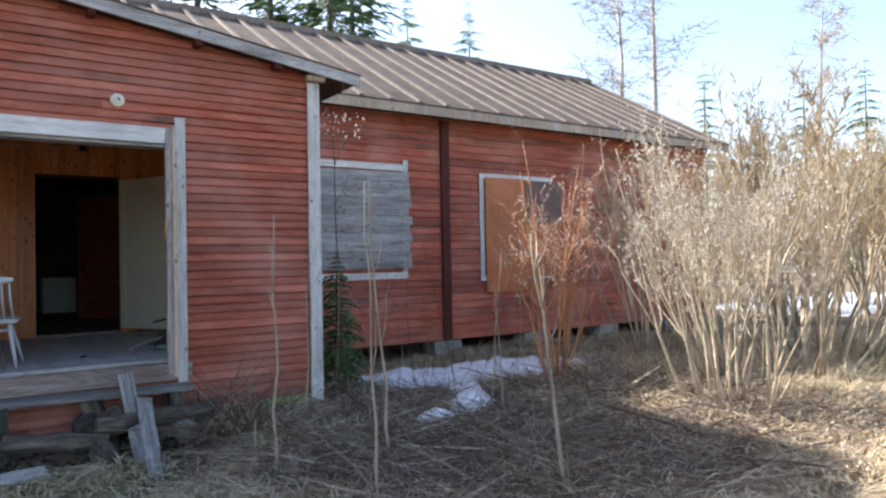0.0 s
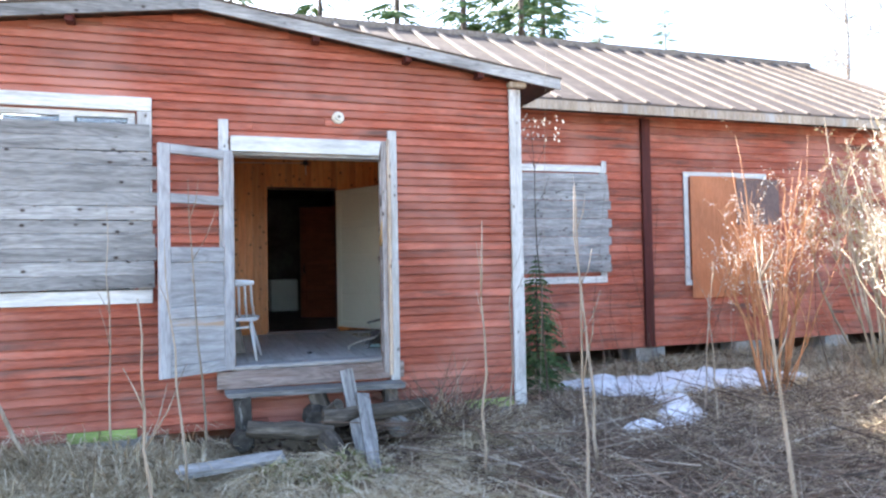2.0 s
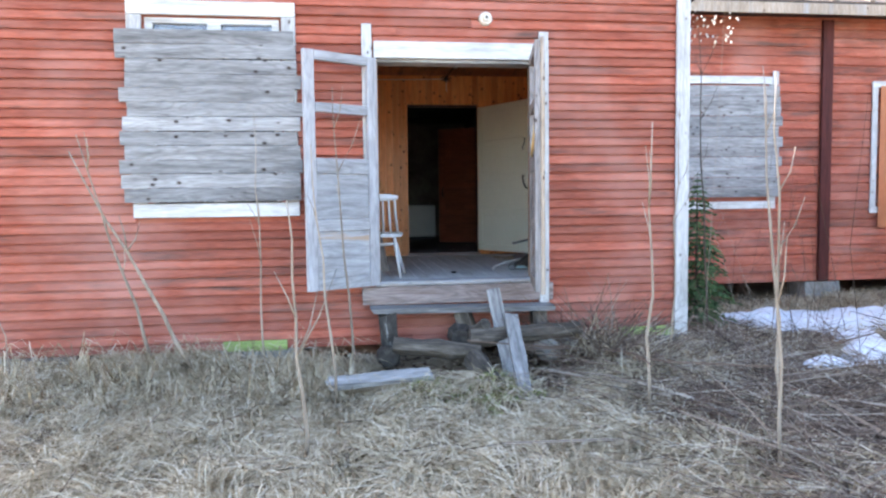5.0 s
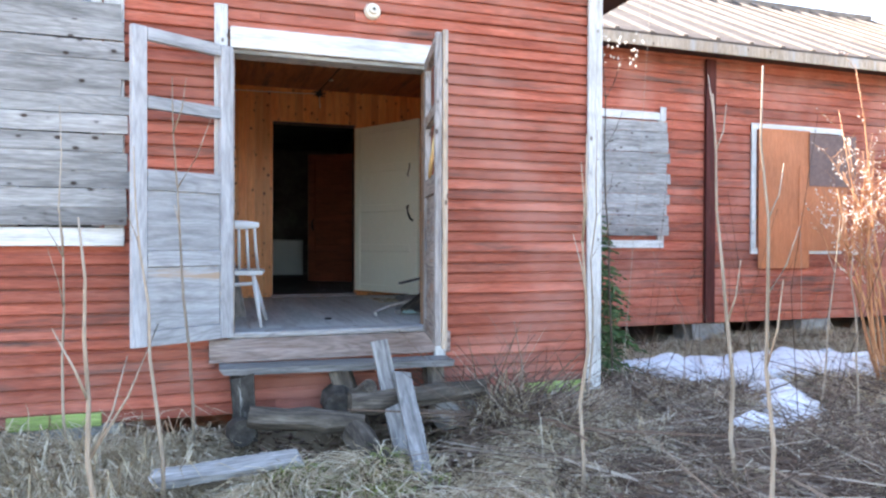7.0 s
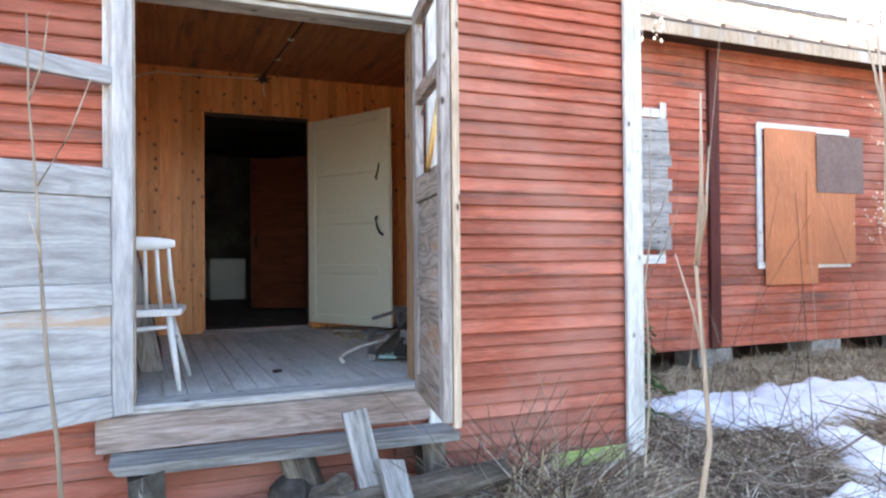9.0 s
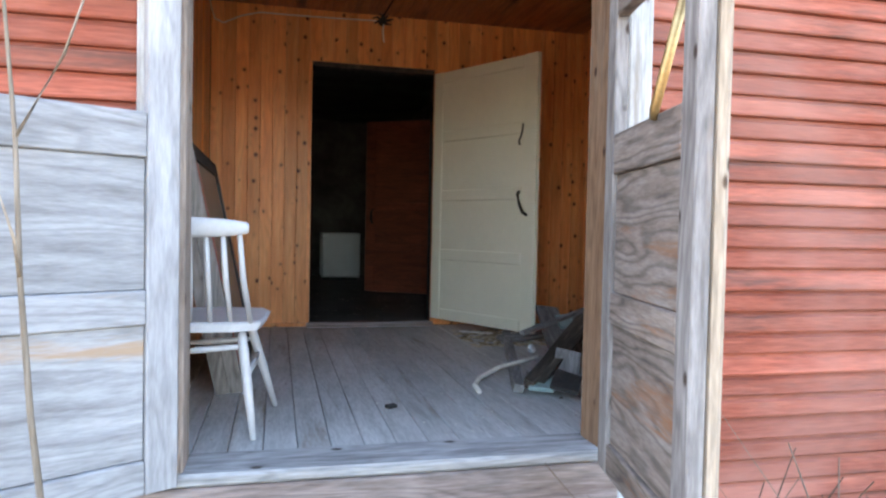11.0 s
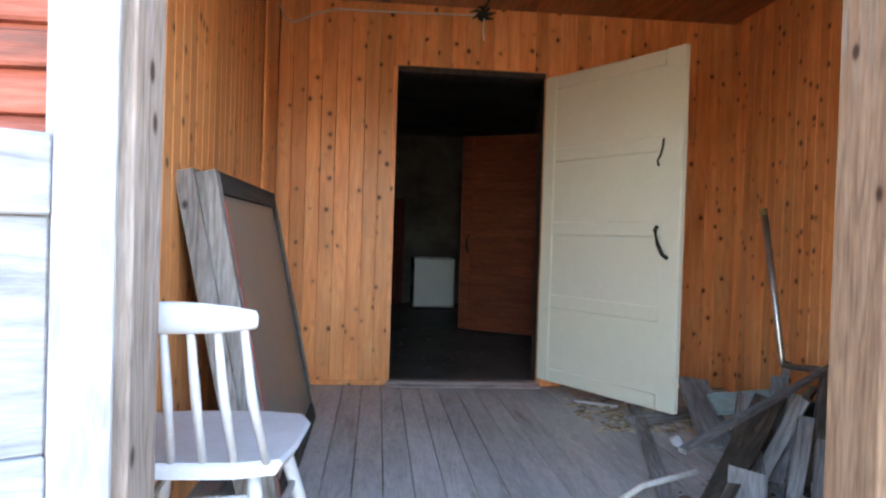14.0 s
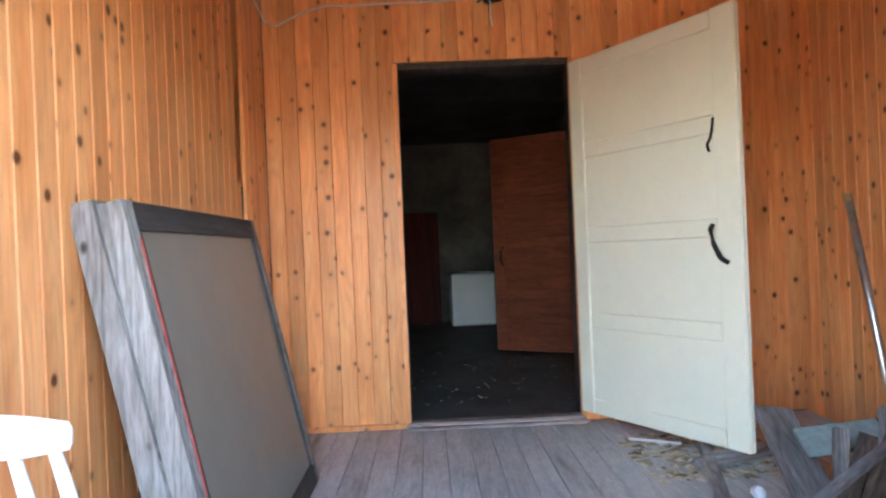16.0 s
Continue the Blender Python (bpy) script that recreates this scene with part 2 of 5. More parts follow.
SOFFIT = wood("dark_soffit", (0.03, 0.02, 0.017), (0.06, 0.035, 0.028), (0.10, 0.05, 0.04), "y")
STONE = rough_mat("granite_block", (0.20, 0.195, 0.185), (0.38, 0.37, 0.35), 9, 0.9, 0.7, 0.15)
SOIL = rough_mat("soil_and_dead_grass", (0.085, 0.062, 0.04), (0.30, 0.235, 0.155), 1.1, 0.95, 0.9, 0.0, dist=0.03)
SNOW = rough_mat("old_snow", (0.56, 0.585, 0.62), (0.74, 0.76, 0.79), 4, 0.7, 0.6, 0.0, dist=0.02, mottle=0.2)
# mottled dark grey for the inner room's surfaces and the panelling's backing
PLASTER = rough_mat("dark_grey_wall", (0.06, 0.058, 0.05), (0.17, 0.165, 0.15), 1.5, 0.9, 0.2)
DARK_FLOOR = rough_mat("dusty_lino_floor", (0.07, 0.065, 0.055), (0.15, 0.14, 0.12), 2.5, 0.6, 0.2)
WHITE_MET = rough_mat("white_enamel", (0.66, 0.68, 0.67), (0.74, 0.75, 0.74), 2, 0.35, 0.03, mottle=0.05)
CHAIR_W = rough_mat("white_chair_paint", (0.54, 0.535, 0.53), (0.63, 0.62, 0.615), 7, 0.42, 0.12, 0.03, mottle=0.15)
CERAMIC = rough_mat("old_ceramic", (0.55, 0.51, 0.42), (0.72, 0.69, 0.6), 12, 0.35, 0.1)
IRON = rough_mat("black_iron", (0.012, 0.011, 0.010), (0.035, 0.028, 0.022), 20, 0.55, 0.3, metal=0.4)
STEEL = rough_mat("chromed_steel", (0.42, 0.42, 0.42), (0.62, 0.62, 0.61), 14, 0.28, 0.1, metal=0.9)
BRASS = rough_mat("tarnished_brass", (0.30, 0.17, 0.07), (0.52, 0.37, 0.17), 9, 0.38, 0.2, metal=0.75)
CABLE_W = rough_mat("white_cable", (0.6, 0.56, 0.48), (0.72, 0.69, 0.62), 10, 0.5, 0.05)
SCREEN = rough_mat("dusty_glass_screen", (0.20, 0.17, 0.135), (0.255, 0.22, 0.178), 2.2, 0.32, 0.03, mottle=0.06)
REDLINE = rough_mat("flaking_red_edge", (0.28, 0.03, 0.025), (0.42, 0.10, 0.07), 18, 0.8, 0.4)
TEAL = rough_mat("faded_teal_board", (0.22, 0.32, 0.31), (0.32, 0.43, 0.41), 5, 0.7, 0.2)
BLACKISH = rough_mat("near_black_matt", (0.02, 0.02, 0.02), (0.06, 0.055, 0.05), 9, 0.8, 0.4)
BARK_P = wood("pale_sapling_bark", (0.22, 0.165, 0.115), (0.37, 0.29, 0.215), (0.48, 0.40, 0.32), "z", vary=0.25, rough=0.7)
BARK_W = wood("willow_bark", (0.30, 0.22, 0.14), (0.50, 0.405, 0.28), (0.64, 0.55, 0.42), "z", vary=0.35, rough=0.7)
BARK_R = wood("reddish_willow_bark", (0.30, 0.12, 0.05), (0.52, 0.24, 0.11), (0.63, 0.35, 0.19), "z", vary=0.2, rough=0.6)
BARK_D = wood("dark_conifer_bark", (0.05, 0.04, 0.03), (0.10, 0.08, 0.06), (0.16, 0.13, 0.10), "z")
BIRCH = wood("birch_bark", (0.12, 0.11, 0.10), (0.62, 0.60, 0.57), (0.75, 0.74, 0.72), "x", stain=(0.08, 0.07, 0.06), stain_at=(0.62, 0.68))
GRASS = island_mat("dead_grass", [(0.0, (0.17, 0.12, 0.07)), (0.35, (0.37, 0.29, 0.18)), (0.7, (0.54, 0.45, 0.31)), (1.0, (0.66, 0.59, 0.46))], 0.8, 0.25)
# GRASS made paler for the open yard; its sunlight is put into the colour
STRAW = island_mat("sunlit_straw_tone", [(0.0, (0.36, 0.27, 0.15)), (0.5, (0.52, 0.42, 0.27)), (1.0, (0.68, 0.59, 0.44))], 0.8, 0.25)
TWIGS = island_mat("dead_twigs", [(0.0, (0.045, 0.03, 0.021)), (0.55, (0.13, 0.085, 0.06)), (0.85, (0.24, 0.18, 0.135)), (1.0, (0.42, 0.36, 0.29))])
CATKIN = island_mat("catkins", [(0.0, (0.55, 0.51, 0.45)), (1.0, (0.82, 0.79, 0.74))], 0.9, 0.4)
NEEDLES = island_mat("spruce_needles", [(0.0, (0.03, 0.065, 0.022)), (0.6, (0.06, 0.115, 0.04)), (1.0, (0.11, 0.17, 0.065))], 0.7, 0.15)
LARCH = island_mat("pale_twig_foliage", [(0.0, (0.32, 0.21, 0.10)), (0.6, (0.48, 0.35, 0.19)), (1.0, (0.46, 0.41, 0.22))], 0.8, 0.3)
MOSS = island_mat("green_moss", [(0.0, (0.12, 0.15, 0.04)), (1.0, (0.26, 0.28, 0.09))], 0.9)
CURTAIN = rough_mat("blue_patterned_cloth", (0.16, 0.19, 0.32), (0.62, 0.60, 0.56), 9, 0.9, 0.1, 0.05, mottle=0.3)
CHIPS = island_mat("pale_chips", [(0.0, (0.3, 0.27, 0.22)), (1.0, (0.72, 0.69, 0.62))], 0.9)
CLEAR = bpy.data.materials.new("window_glass")
CLEAR.use_nodes = True
cb = CLEAR.node_tree.nodes["Principled BSDF"]
cb.inputs["Base Color"].default_value = (0.75, 0.8, 0.85, 1)
cb.inputs["Roughness"].default_value = 0.08
cb.inputs["Transmission Weight"].default_value = 0.85

# ---- building tools ----


def thing(name, loc, label, category, group="", kind=""):
    ob = new(name)
    ob.empty_display_size = 0.1
    ob.location = loc
    return tagged(ob, label, category, group, kind)


def link_to(ob, parent):
    if parent is not None:
        ob.parent = parent
        if parent.type == 'EMPTY':
            ob.matrix_parent_inverse = Matrix.Translation(-Vector(parent.location))
    return ob


def part(name, bm, material, parent=None, label="", smooth=False):
    """One bmesh in world coordinates as one mesh object under a thing or a part."""
    me = bpy.data.meshes.new(name)
    bmesh.ops.recalc_face_normals(bm, faces=bm.faces[:])
    bm.to_mesh(me)
    bm.free()
    me.materials.append(material)
    if smooth:
        me.polygons.foreach_set("use_smooth", [True] * len(me.polygons))
    ob = link_to(new(name, me), parent)
    return tagged(ob, label) if label else ob


def box(bm, x0, x1, y0, y1, z0, z1, bevel=0.0):
    r = bmesh.ops.create_cube(bm, size=1.0, matrix=Matrix.Translation(((x0 + x1) / 2, (y0 + y1) / 2, (z0 + z1) / 2)) @ Matrix.Diagonal((x1 - x0, y1 - y0, z1 - z0, 1)))
    if bevel:
        es = list({e for v in r["verts"] for e in v.link_edges})
        bmesh.ops.bevel(bm, geom=es, offset=bevel, segments=1, affect='EDGES')
    return bm


def boxes(*dims, bevel=0.0):
    bm = bmesh.new()
    for d in dims:
        box(bm, *d, bevel=bevel)
    return bm


def prism(pts, y0, y1):
    """A polygon in x and z, drawn out from y0 to y1."""
    bm = bmesh.new()
    a = [bm.verts.new((x, y0, z)) for x, z in pts]
    b = [bm.verts.new((x, y1, z)) for x, z in pts]
    bm.faces.new(a)
    bm.faces.new(b[::-1])
    for i in range(len(pts)):
        j = (i + 1) % len(pts)
        bm.faces.new((a[i], a[j], b[j], b[i]))
    return bm


def axis_frame(p0, p1, up=(0, 0, 1)):
    d = Vector(p1) - Vector(p0)
    z = d.normalized()
    u = Vector(up)
    if abs(z.dot(u)) > 0.97:
        u = Vector((0, 1, 0))
    x = u.cross(z).normalized()
    y = z.cross(x)
    m = Matrix((x, y, z)).transposed().to_4x4()
    m.translation = Vector(p0)
    return m, d.length


def plank(name, p0, p1, w, h, material, parent=None, label="", up=(0, 0, 1), rag=0.0, bevel=0.004, seed=0):
    """A squared timber from p0 to p1, w across and h along up, with its own local z along it; rag: uneven ends."""
    m, L = axis_frame(p0, p1, up)
    rng = random.Random(seed + int(L * 1000))
    bm = bmesh.new()
    secs = max(2, int(L / 0.25) + 1)
    rings = []
    for i in range(secs + 1):
        z = L * i / secs
        j = 0.12 * rag
        ring = []
        for sx, sy in ((-1, -1), (1, -1), (1, 1), (-1, 1)):
            e = rng.uniform(-rag, rag) * 0.6 if i in (0, secs) else 0
            ring.append(bm.verts.new((sx * w / 2 + rng.uniform(-j, j), sy * h / 2 + rng.uniform(-j, j), z + e)))
        rings.append(ring)
    for a, b in zip(rings, rings[1:]):
        for k in range(4):
            bm.faces.new((a[k], a[(k + 1) % 4], b[(k + 1) % 4], b[k]))
    bm.faces.new(rings[0][::-1])
    bm.faces.new(rings[-1])
    if bevel:
        es = [e for e in bm.edges if len(e.link_faces) == 2 and e.calc_face_angle(0) > 0.8]
        bmesh.ops.bevel(bm, geom=es, offset=bevel, segments=1, affect='EDGES')
    me = bpy.data.meshes.new(name)
    bmesh.ops.recalc_face_normals(bm, faces=bm.faces[:])
    bm.to_mesh(me)
    bm.free()
    me.materials.append(material)
    ob = new(name, me)
    ob.matrix_basis = m
    link_to(ob, parent)
    return tagged(ob, label) if label else ob


def tube(bm, pts, radii, n=6, caps=True):
    pts = [Vector(p) for p in pts]
    rings = []
    for i, p in enumerate(pts):
        d = (pts[min(i + 1, len(pts) - 1)] - pts[max(i - 1, 0)]).normalized()
        ref = Vector((0, 0, 1)) if abs(d.z) < 0.9 else Vector((1, 0, 0))
        x = ref.cross(d).normalized()
        y = d.cross(x)
        r = radii[i] if isinstance(radii, (list, tuple)) else radii
        rings.append([bm.verts.new(p + (x * math.cos(2 * math.pi * k / n) + y * math.sin(2 * math.pi * k / n)) * r) for k in range(n)])
    for a, b in zip(rings, rings[1:]):
        for k in range(n):
            bm.faces.new((a[k], a[(k + 1) % n], b[(k + 1) % n], b[k]))
    if caps:
        bm.faces.new(rings[0][::-1])
        bm.faces.new(rings[-1])
    return bm


def raw_mesh(name, verts, faces, material, parent=None, label="", smooth=False):
    me = bpy.data.meshes.new(name)
    me.from_pydata(verts, [], faces)
    me.materials.append(material)
    if smooth:
        me.polygons.foreach_set("use_smooth", [True] * len(me.polygons))
    ob = link_to(new(name, me), parent)
    return tagged(ob, label) if label else ob


# ---- the ground ----


def ground_z(x, y):
    z = -0.17 + 0.05 * noise.noise((x * 0.5, y * 0.5, 0)) + 0.05 * noise.noise((x * 1.7, y * 1.7, 3.0)) + 0.035 * noise.noise((x * 4.1, y * 4.1, 5.0))
    z += 0.10 * math.exp(-((y - 6.1) / 0.9) ** 2) * (1 if -3.4 < x < 3.4 else 0.3)
    if -4 < x < 4 and y > 6.4:
        z = min(z, -0.14)
    for mx, my, h, sx, sy in MOUNDS:
        z += h * math.exp(-((x - mx) / sx) ** 2 - ((y - my) / sy) ** 2)
    return z


MOUNDS = [(0.50, 5.15, 0.13, 0.17, 0.4), (1.08, 5.1, 0.14, 0.15, 0.4), (0.9, 5.65, -0.16, 0.8, 0.4), (2.05, 5.55, 0.16, 0.35, 0.4), (7.0, 4.6, 0.10, 1.2, 0.8), (-1.6, 5.7, 0.12, 0.9, 0.35), (5.0, 9.3, -0.02, 1, 1), (8.0, 9.2, 0.04, 2, 0.5)]


def axis_steps(lo, hi, fine, far):
    a = list(np.arange(lo, hi, fine))
    step, p, q = fine, a[0], a[-1]
    while q < far:
        step *= 1.35
        q += step
        p -= step
        a.append(q)
        a.insert(0, p)
    return a


gx, gy = axis_steps(-7, 13, 0.1, 900), axis_steps(-4, 11, 0.1, 900)
gv = [(x, y, ground_z(x, y)) for y in gy for x in gx]
gw = len(gx)
gf = [(j * gw + i, j * gw + i + 1, (j + 1) * gw + i + 1, (j + 1) * gw + i) for j in range(len(gy) - 1) for i in range(gw - 1)]
ground = tagged(raw_mesh("ground", gv, gf, SOIL, smooth=True), "brown soil with matted dead grass and litter", "ground", kind="structure")

# ---- the house: walls, roofs, floors ----
FY, WY, BY = 6.167, 9.522, 9.30      # faces of the front gable, the long wall and the porch's back wall
XL, XR, XE = -3.16, 3.18, 14.6       # corners of the front gable, far end of the long wall
FLOOR = 0.62


def roof_under(x):
    return 3.39 + 0.14 * (3.6 - abs(x))


def board_mesh(name, profile, material):
    """A siding board one metre long along x; profile: y and z round the section."""
    v = [(0, y, z) for y, z in profile] + [(1, y, z) for y, z in profile]
    k = len(profile)
    f = [(i, (i + 1) % k, k + (i + 1) % k, k + i) for i in range(k)] + [tuple(range(k))[::-1], tuple(range(k, 2 * k))]
    me = bpy.data.meshes.new(name)
    me.from_pydata(v, [], f)
    me.materials.append(material)
    return me


SIDING = [board_mesh("board", [(0, 0), (-0.026, 0.002), (-0.030, 0.010), (-0.024 + d, 0.074), (-0.013, 0.084), (-0.007, 0.098), (0, 0.098)], RED) for d in (0, 0.003, -0.003)]
rng = random.Random(4)


def siding(parent, y, x0, x1, z, pitch):
    ob = new("board", SIDING[rng.randrange(3)])
    ob.matrix_basis = pose(x0, y + rng.uniform(-0.002, 0.002), z + rng.uniform(-0.003, 0.003), 0, rng.uniform(-0.12, 0.12) if x1 - x0 < 5 else 0, 0) @ Matrix.Diagonal((x1 - x0, 1, pitch * 10, 1))
    return link_to(ob, parent)


wall_front = part("wall_front", boxes(
    (XL, -1.64, FY, FY + 0.12, 0.05, 3.40), (-1.64, -0.57, FY, FY + 0.12, 0.05, 1.34), (-1.64, -0.57, FY, FY + 0.12, 2.93, 3.40),
    (-0.57, 0.25, FY, FY + 0.12, 0.05, 3.40), (1.73, XR, FY, FY + 0.12, 0.05, 3.40), (0.252, 1.728, FY, FY + 0.12, 2.62, 3.40), (0.252, 1.728, FY, FY + 0.12, 0.05, 0.55)), RED)
tagged(wall_front, "faded red horizontal board siding with dark weathered streaks", "wall", kind="structure")
part("gable", prism([(XL, 3.40), (XR, 3.40), (XR, roof_under(XR) - 0.01), (0, roof_under(0) - 0.01), (XL, roof_under(XL) - 0.01)], FY, FY + 0.12), RED, wall_front)
wall_long = part("wall_long", boxes((XR, XE, WY, WY + 0.16, 0.08, 4.0)), RED)
tagged(wall_long, "long red board-clad house wall, paint faded and streaked", "wall", kind="structure")
wall_porch_side = tagged(part("wall_porch_side", boxes((3.06, XR - 0.002, FY + 0.122, WY, 0.05, 3.36)), RED), "red side wall of the porch", "wall", kind="structure")
wall_west = tagged(part("wall_west", boxes((XL, XL + 0.12, FY + 0.122, 17.4, 0.05, 3.36)), RED), "red end wall of the house", "wall", kind="structure")
wall_back = tagged(part("wall_back", boxes((XL + 0.122, XE, 17.2, 17.4, 0.0, 4.0)), RED), "red rear wall of the house", "wall", kind="structure")
wall_east = tagged(part("wall_east", boxes((XE - 0.15, XE - 0.002, WY + 0.162, 17.198, 0.0, 4.0)), RED), "red far end wall of the house", "wall", kind="structure")
bm = bmesh.new()
for x0, x1 in ((XE - 0.14, XE - 0.02),):
    a = [bm.verts.new((x0, y, z)) for y, z in ((9.5, 4.0), (17.4, 4.0), (13.45, 6.35))]
    b = [bm.verts.new((x1, y, z)) for y, z in ((9.5, 4.0), (17.4, 4.0), (13.45, 6.35))]
    bm.faces.new(a), bm.faces.new(b[::-1])
    for i in range(3):
        bm.faces.new((a[i], a[(i + 1) % 3], b[(i + 1) % 3], b[i]))
part("gable", bm, RED, wall_east)

# roofs
porch_roof = thing("roof_porch", (0, 7, 3.6), "low gable roof of dark felt over the porch", "roof", kind="structure")
for s in (-1, 1):
    e = 3.61 * s
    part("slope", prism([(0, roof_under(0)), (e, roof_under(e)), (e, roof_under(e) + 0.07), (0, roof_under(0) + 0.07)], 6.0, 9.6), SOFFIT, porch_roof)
    part("felt", prism([(0, roof_under(0) + 0.072), (e * 1.004, roof_under(e) + 0.072), (e * 1.004, roof_under(e) + 0.09), (0, roof_under(0) + 0.09)], 5.96, 9.6), FELT, porch_roof)
    part("bargeboard", prism([(0.0, roof_under(0) - 0.035), (e, roof_under(e) - 0.035), (e, roof_under(e) + 0.095), (0.0, roof_under(0) + 0.095)], 5.97, 5.998), GREY_X, porch_roof, "grey weathered bargeboard")
    for k in (1.05, 1.95, 2.72):
        x = s * k
        part("purlin_end", boxes((x - 0.035, x + 0.035, 6.0, FY - 0.04, roof_under(x) - 0.085, roof_under(x) - 0.005), bevel=0.006), RED_DARK, porch_roof)
part("bracket", boxes((3.04, 3.24, 6.02, 6.10, 3.365, 3.42), bevel=0.008), BARE_Z, porch_roof)

EAVE_Y, EAVE_Z, RIDGE_Y, RIDGE_Z = 9.08, 4.02, 13.45, 6.45
SL = (RIDGE_Z - EAVE_Z) / (RIDGE_Y - EAVE_Y)
main_roof = thing("roof_main", (6, 13.4, 4), "long gable roof of worn brown felt with wooden battens", "roof", kind="structure")
bm = bmesh.new()
nx = 40
for side in (0, 1):
    for (x0, x1) in ((XL - 0.3, XE + 0.35),):
        ye, sgn = (EAVE_Y, 1) if side == 0 else (2 * RIDGE_Y - EAVE_Y, -1)
        q = [(x0, ye, EAVE_Z), (x1, ye, EAVE_Z), (x1, RIDGE_Y, RIDGE_Z), (x0, RIDGE_Y, RIDGE_Z)]
        lo = [bm.verts.new(p) for p in q]
        hi = [bm.verts.new((p[0], p[1], p[2] + 0.09)) for p in q]
        bm.faces.new(lo), bm.faces.new(hi)
        for i in range(4):
            bm.faces.new((lo[i], lo[(i + 1) % 4], hi[(i + 1) % 4], hi[i]))
part("felt", bm, FELT, main_roof)
x = XL
while x < XE + 0.3:
    lift = rng.uniform(0, 0.012)
    plank("batten", (x + rng.uniform(-0.03, 0.03), EAVE_Y + 0.02, EAVE_Z + 0.105 + lift), (x + rng.uniform(-0.03, 0.03), RIDGE_Y - 0.03, RIDGE_Z + 0.10 + lift), 0.075, 0.035, BATTEN, main_roof, bevel=0)
    x += 0.56
plank("ridge_board", (XL, RIDGE_Y - 0.08, RIDGE_Z + 0.09), (XE + 0.3, RIDGE_Y - 0.08, RIDGE_Z + 0.09), 0.02, 0.16, BATTEN, main_roof, bevel=0)
part("fascia", boxes((3.3, XE + 0.3, EAVE_Y - 0.024, EAVE_Y - 0.002, EAVE_Z - 0.10, EAVE_Z + 0.05), bevel=0.003), BARE_Z, main_roof, "pale bare timber fascia board")
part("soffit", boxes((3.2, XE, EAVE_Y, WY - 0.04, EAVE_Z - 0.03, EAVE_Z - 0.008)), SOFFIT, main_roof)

# floors and ceilings
floor = tagged(part("floor", boxes((0.052, 3.05, FY + 0.122, BY + 0.02, 0.45, FLOOR - 0.03)), ROT_L), "worn grey-painted plank floor of the porch", "floor", kind="structure")
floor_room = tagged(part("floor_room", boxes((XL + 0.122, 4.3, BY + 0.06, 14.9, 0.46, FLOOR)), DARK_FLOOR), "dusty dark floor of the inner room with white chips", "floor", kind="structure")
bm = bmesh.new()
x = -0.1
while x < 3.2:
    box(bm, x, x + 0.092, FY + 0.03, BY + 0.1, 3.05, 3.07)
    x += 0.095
ceiling = tagged(part("ceiling", bm, PINE_Y), "shade-darkened pine board ceiling of the porch with dark streaks", "ceiling", kind="structure")
ceiling_room = tagged(part("ceiling_room", boxes((XL + 0.122, 4.3, BY + 0.14, 14.9, 3.05, 3.10)), PLASTER), "dark grey ceiling of the inner room", "ceiling", kind="structure")

# inner walls
wall_inner = tagged(part("wall_inner", boxes((-0.1, 0.78, BY + 0.022, BY + 0.14, 0.45, 3.2), (1.80, 3.2, BY + 0.022, BY + 0.14, 0.45, 3.2), (0.78, 1.80, BY + 0.022, BY + 0.14, 2.66, 3.2), (0.78, 1.80, BY + 0.022, BY + 0.14, 0.40, 0.60)), PLASTER), "porch back wall clad in knotty varnished pine", "wall", kind="structure")
wall_porch_left = tagged(part("wall_porch_left", boxes((-0.1, 0.05, FY + 0.122, BY + 0.02, 0.45, 3.2)), PLASTER), "porch side wall clad in varnished pine boards", "wall", kind="structure")
wall_porch_right = tagged(part("wall_porch_right", boxes((3.052, 3.059, FY + 0.122, BY + 0.02, 0.45, 3.2)), PLASTER), "porch side wall clad in shaded pine boards", "wall", kind="structure")
wall_room = tagged(part("wall_room", boxes((XL + 0.122, 4.3, 14.9, 15.0, 0.45, 3.2), (-1.3, -1.2, BY + 0.142, 14.898, 0.45, 3.2), (3.1, 3.2, BY + 0.142, 14.898, 0.45, 3.2)), PLASTER), "mottled dark grey walls of the dark inner room", "wall", kind="structure")

# panelling boards, one mesh each for the three lengths
PW = 0.0905


def panel_mesh(length):
    w, d, c = PW - 0.0005, 0.016, 0.004
    pr = [(0, 0), (0, d - c), (c, d), (w - c, d), (w, d - c), (w, 0)]
    v = [(a, -b, 0) for a, b in pr] + [(a, -b, length) for a, b in pr]
    f = [(i, (i + 1) % 6, 6 + (i + 1) % 6, 6 + i) for i in range(6)] + [tuple(range(6))[::-1], tuple(range(6, 12))]
    me = bpy.data.meshes.new("panel_board")
    me.from_pydata(v, [], f)
    me.materials.append(PINE_Z)
    return me


P_FULL, P_SHORT = panel_mesh(3.05 - FLOOR - 0.004), panel_mesh(3.05 - 2.662)


def panel(parent, mesh, m):
    ob = new("panel_board", mesh)
    ob.matrix_basis = m
    link_to(ob, parent)


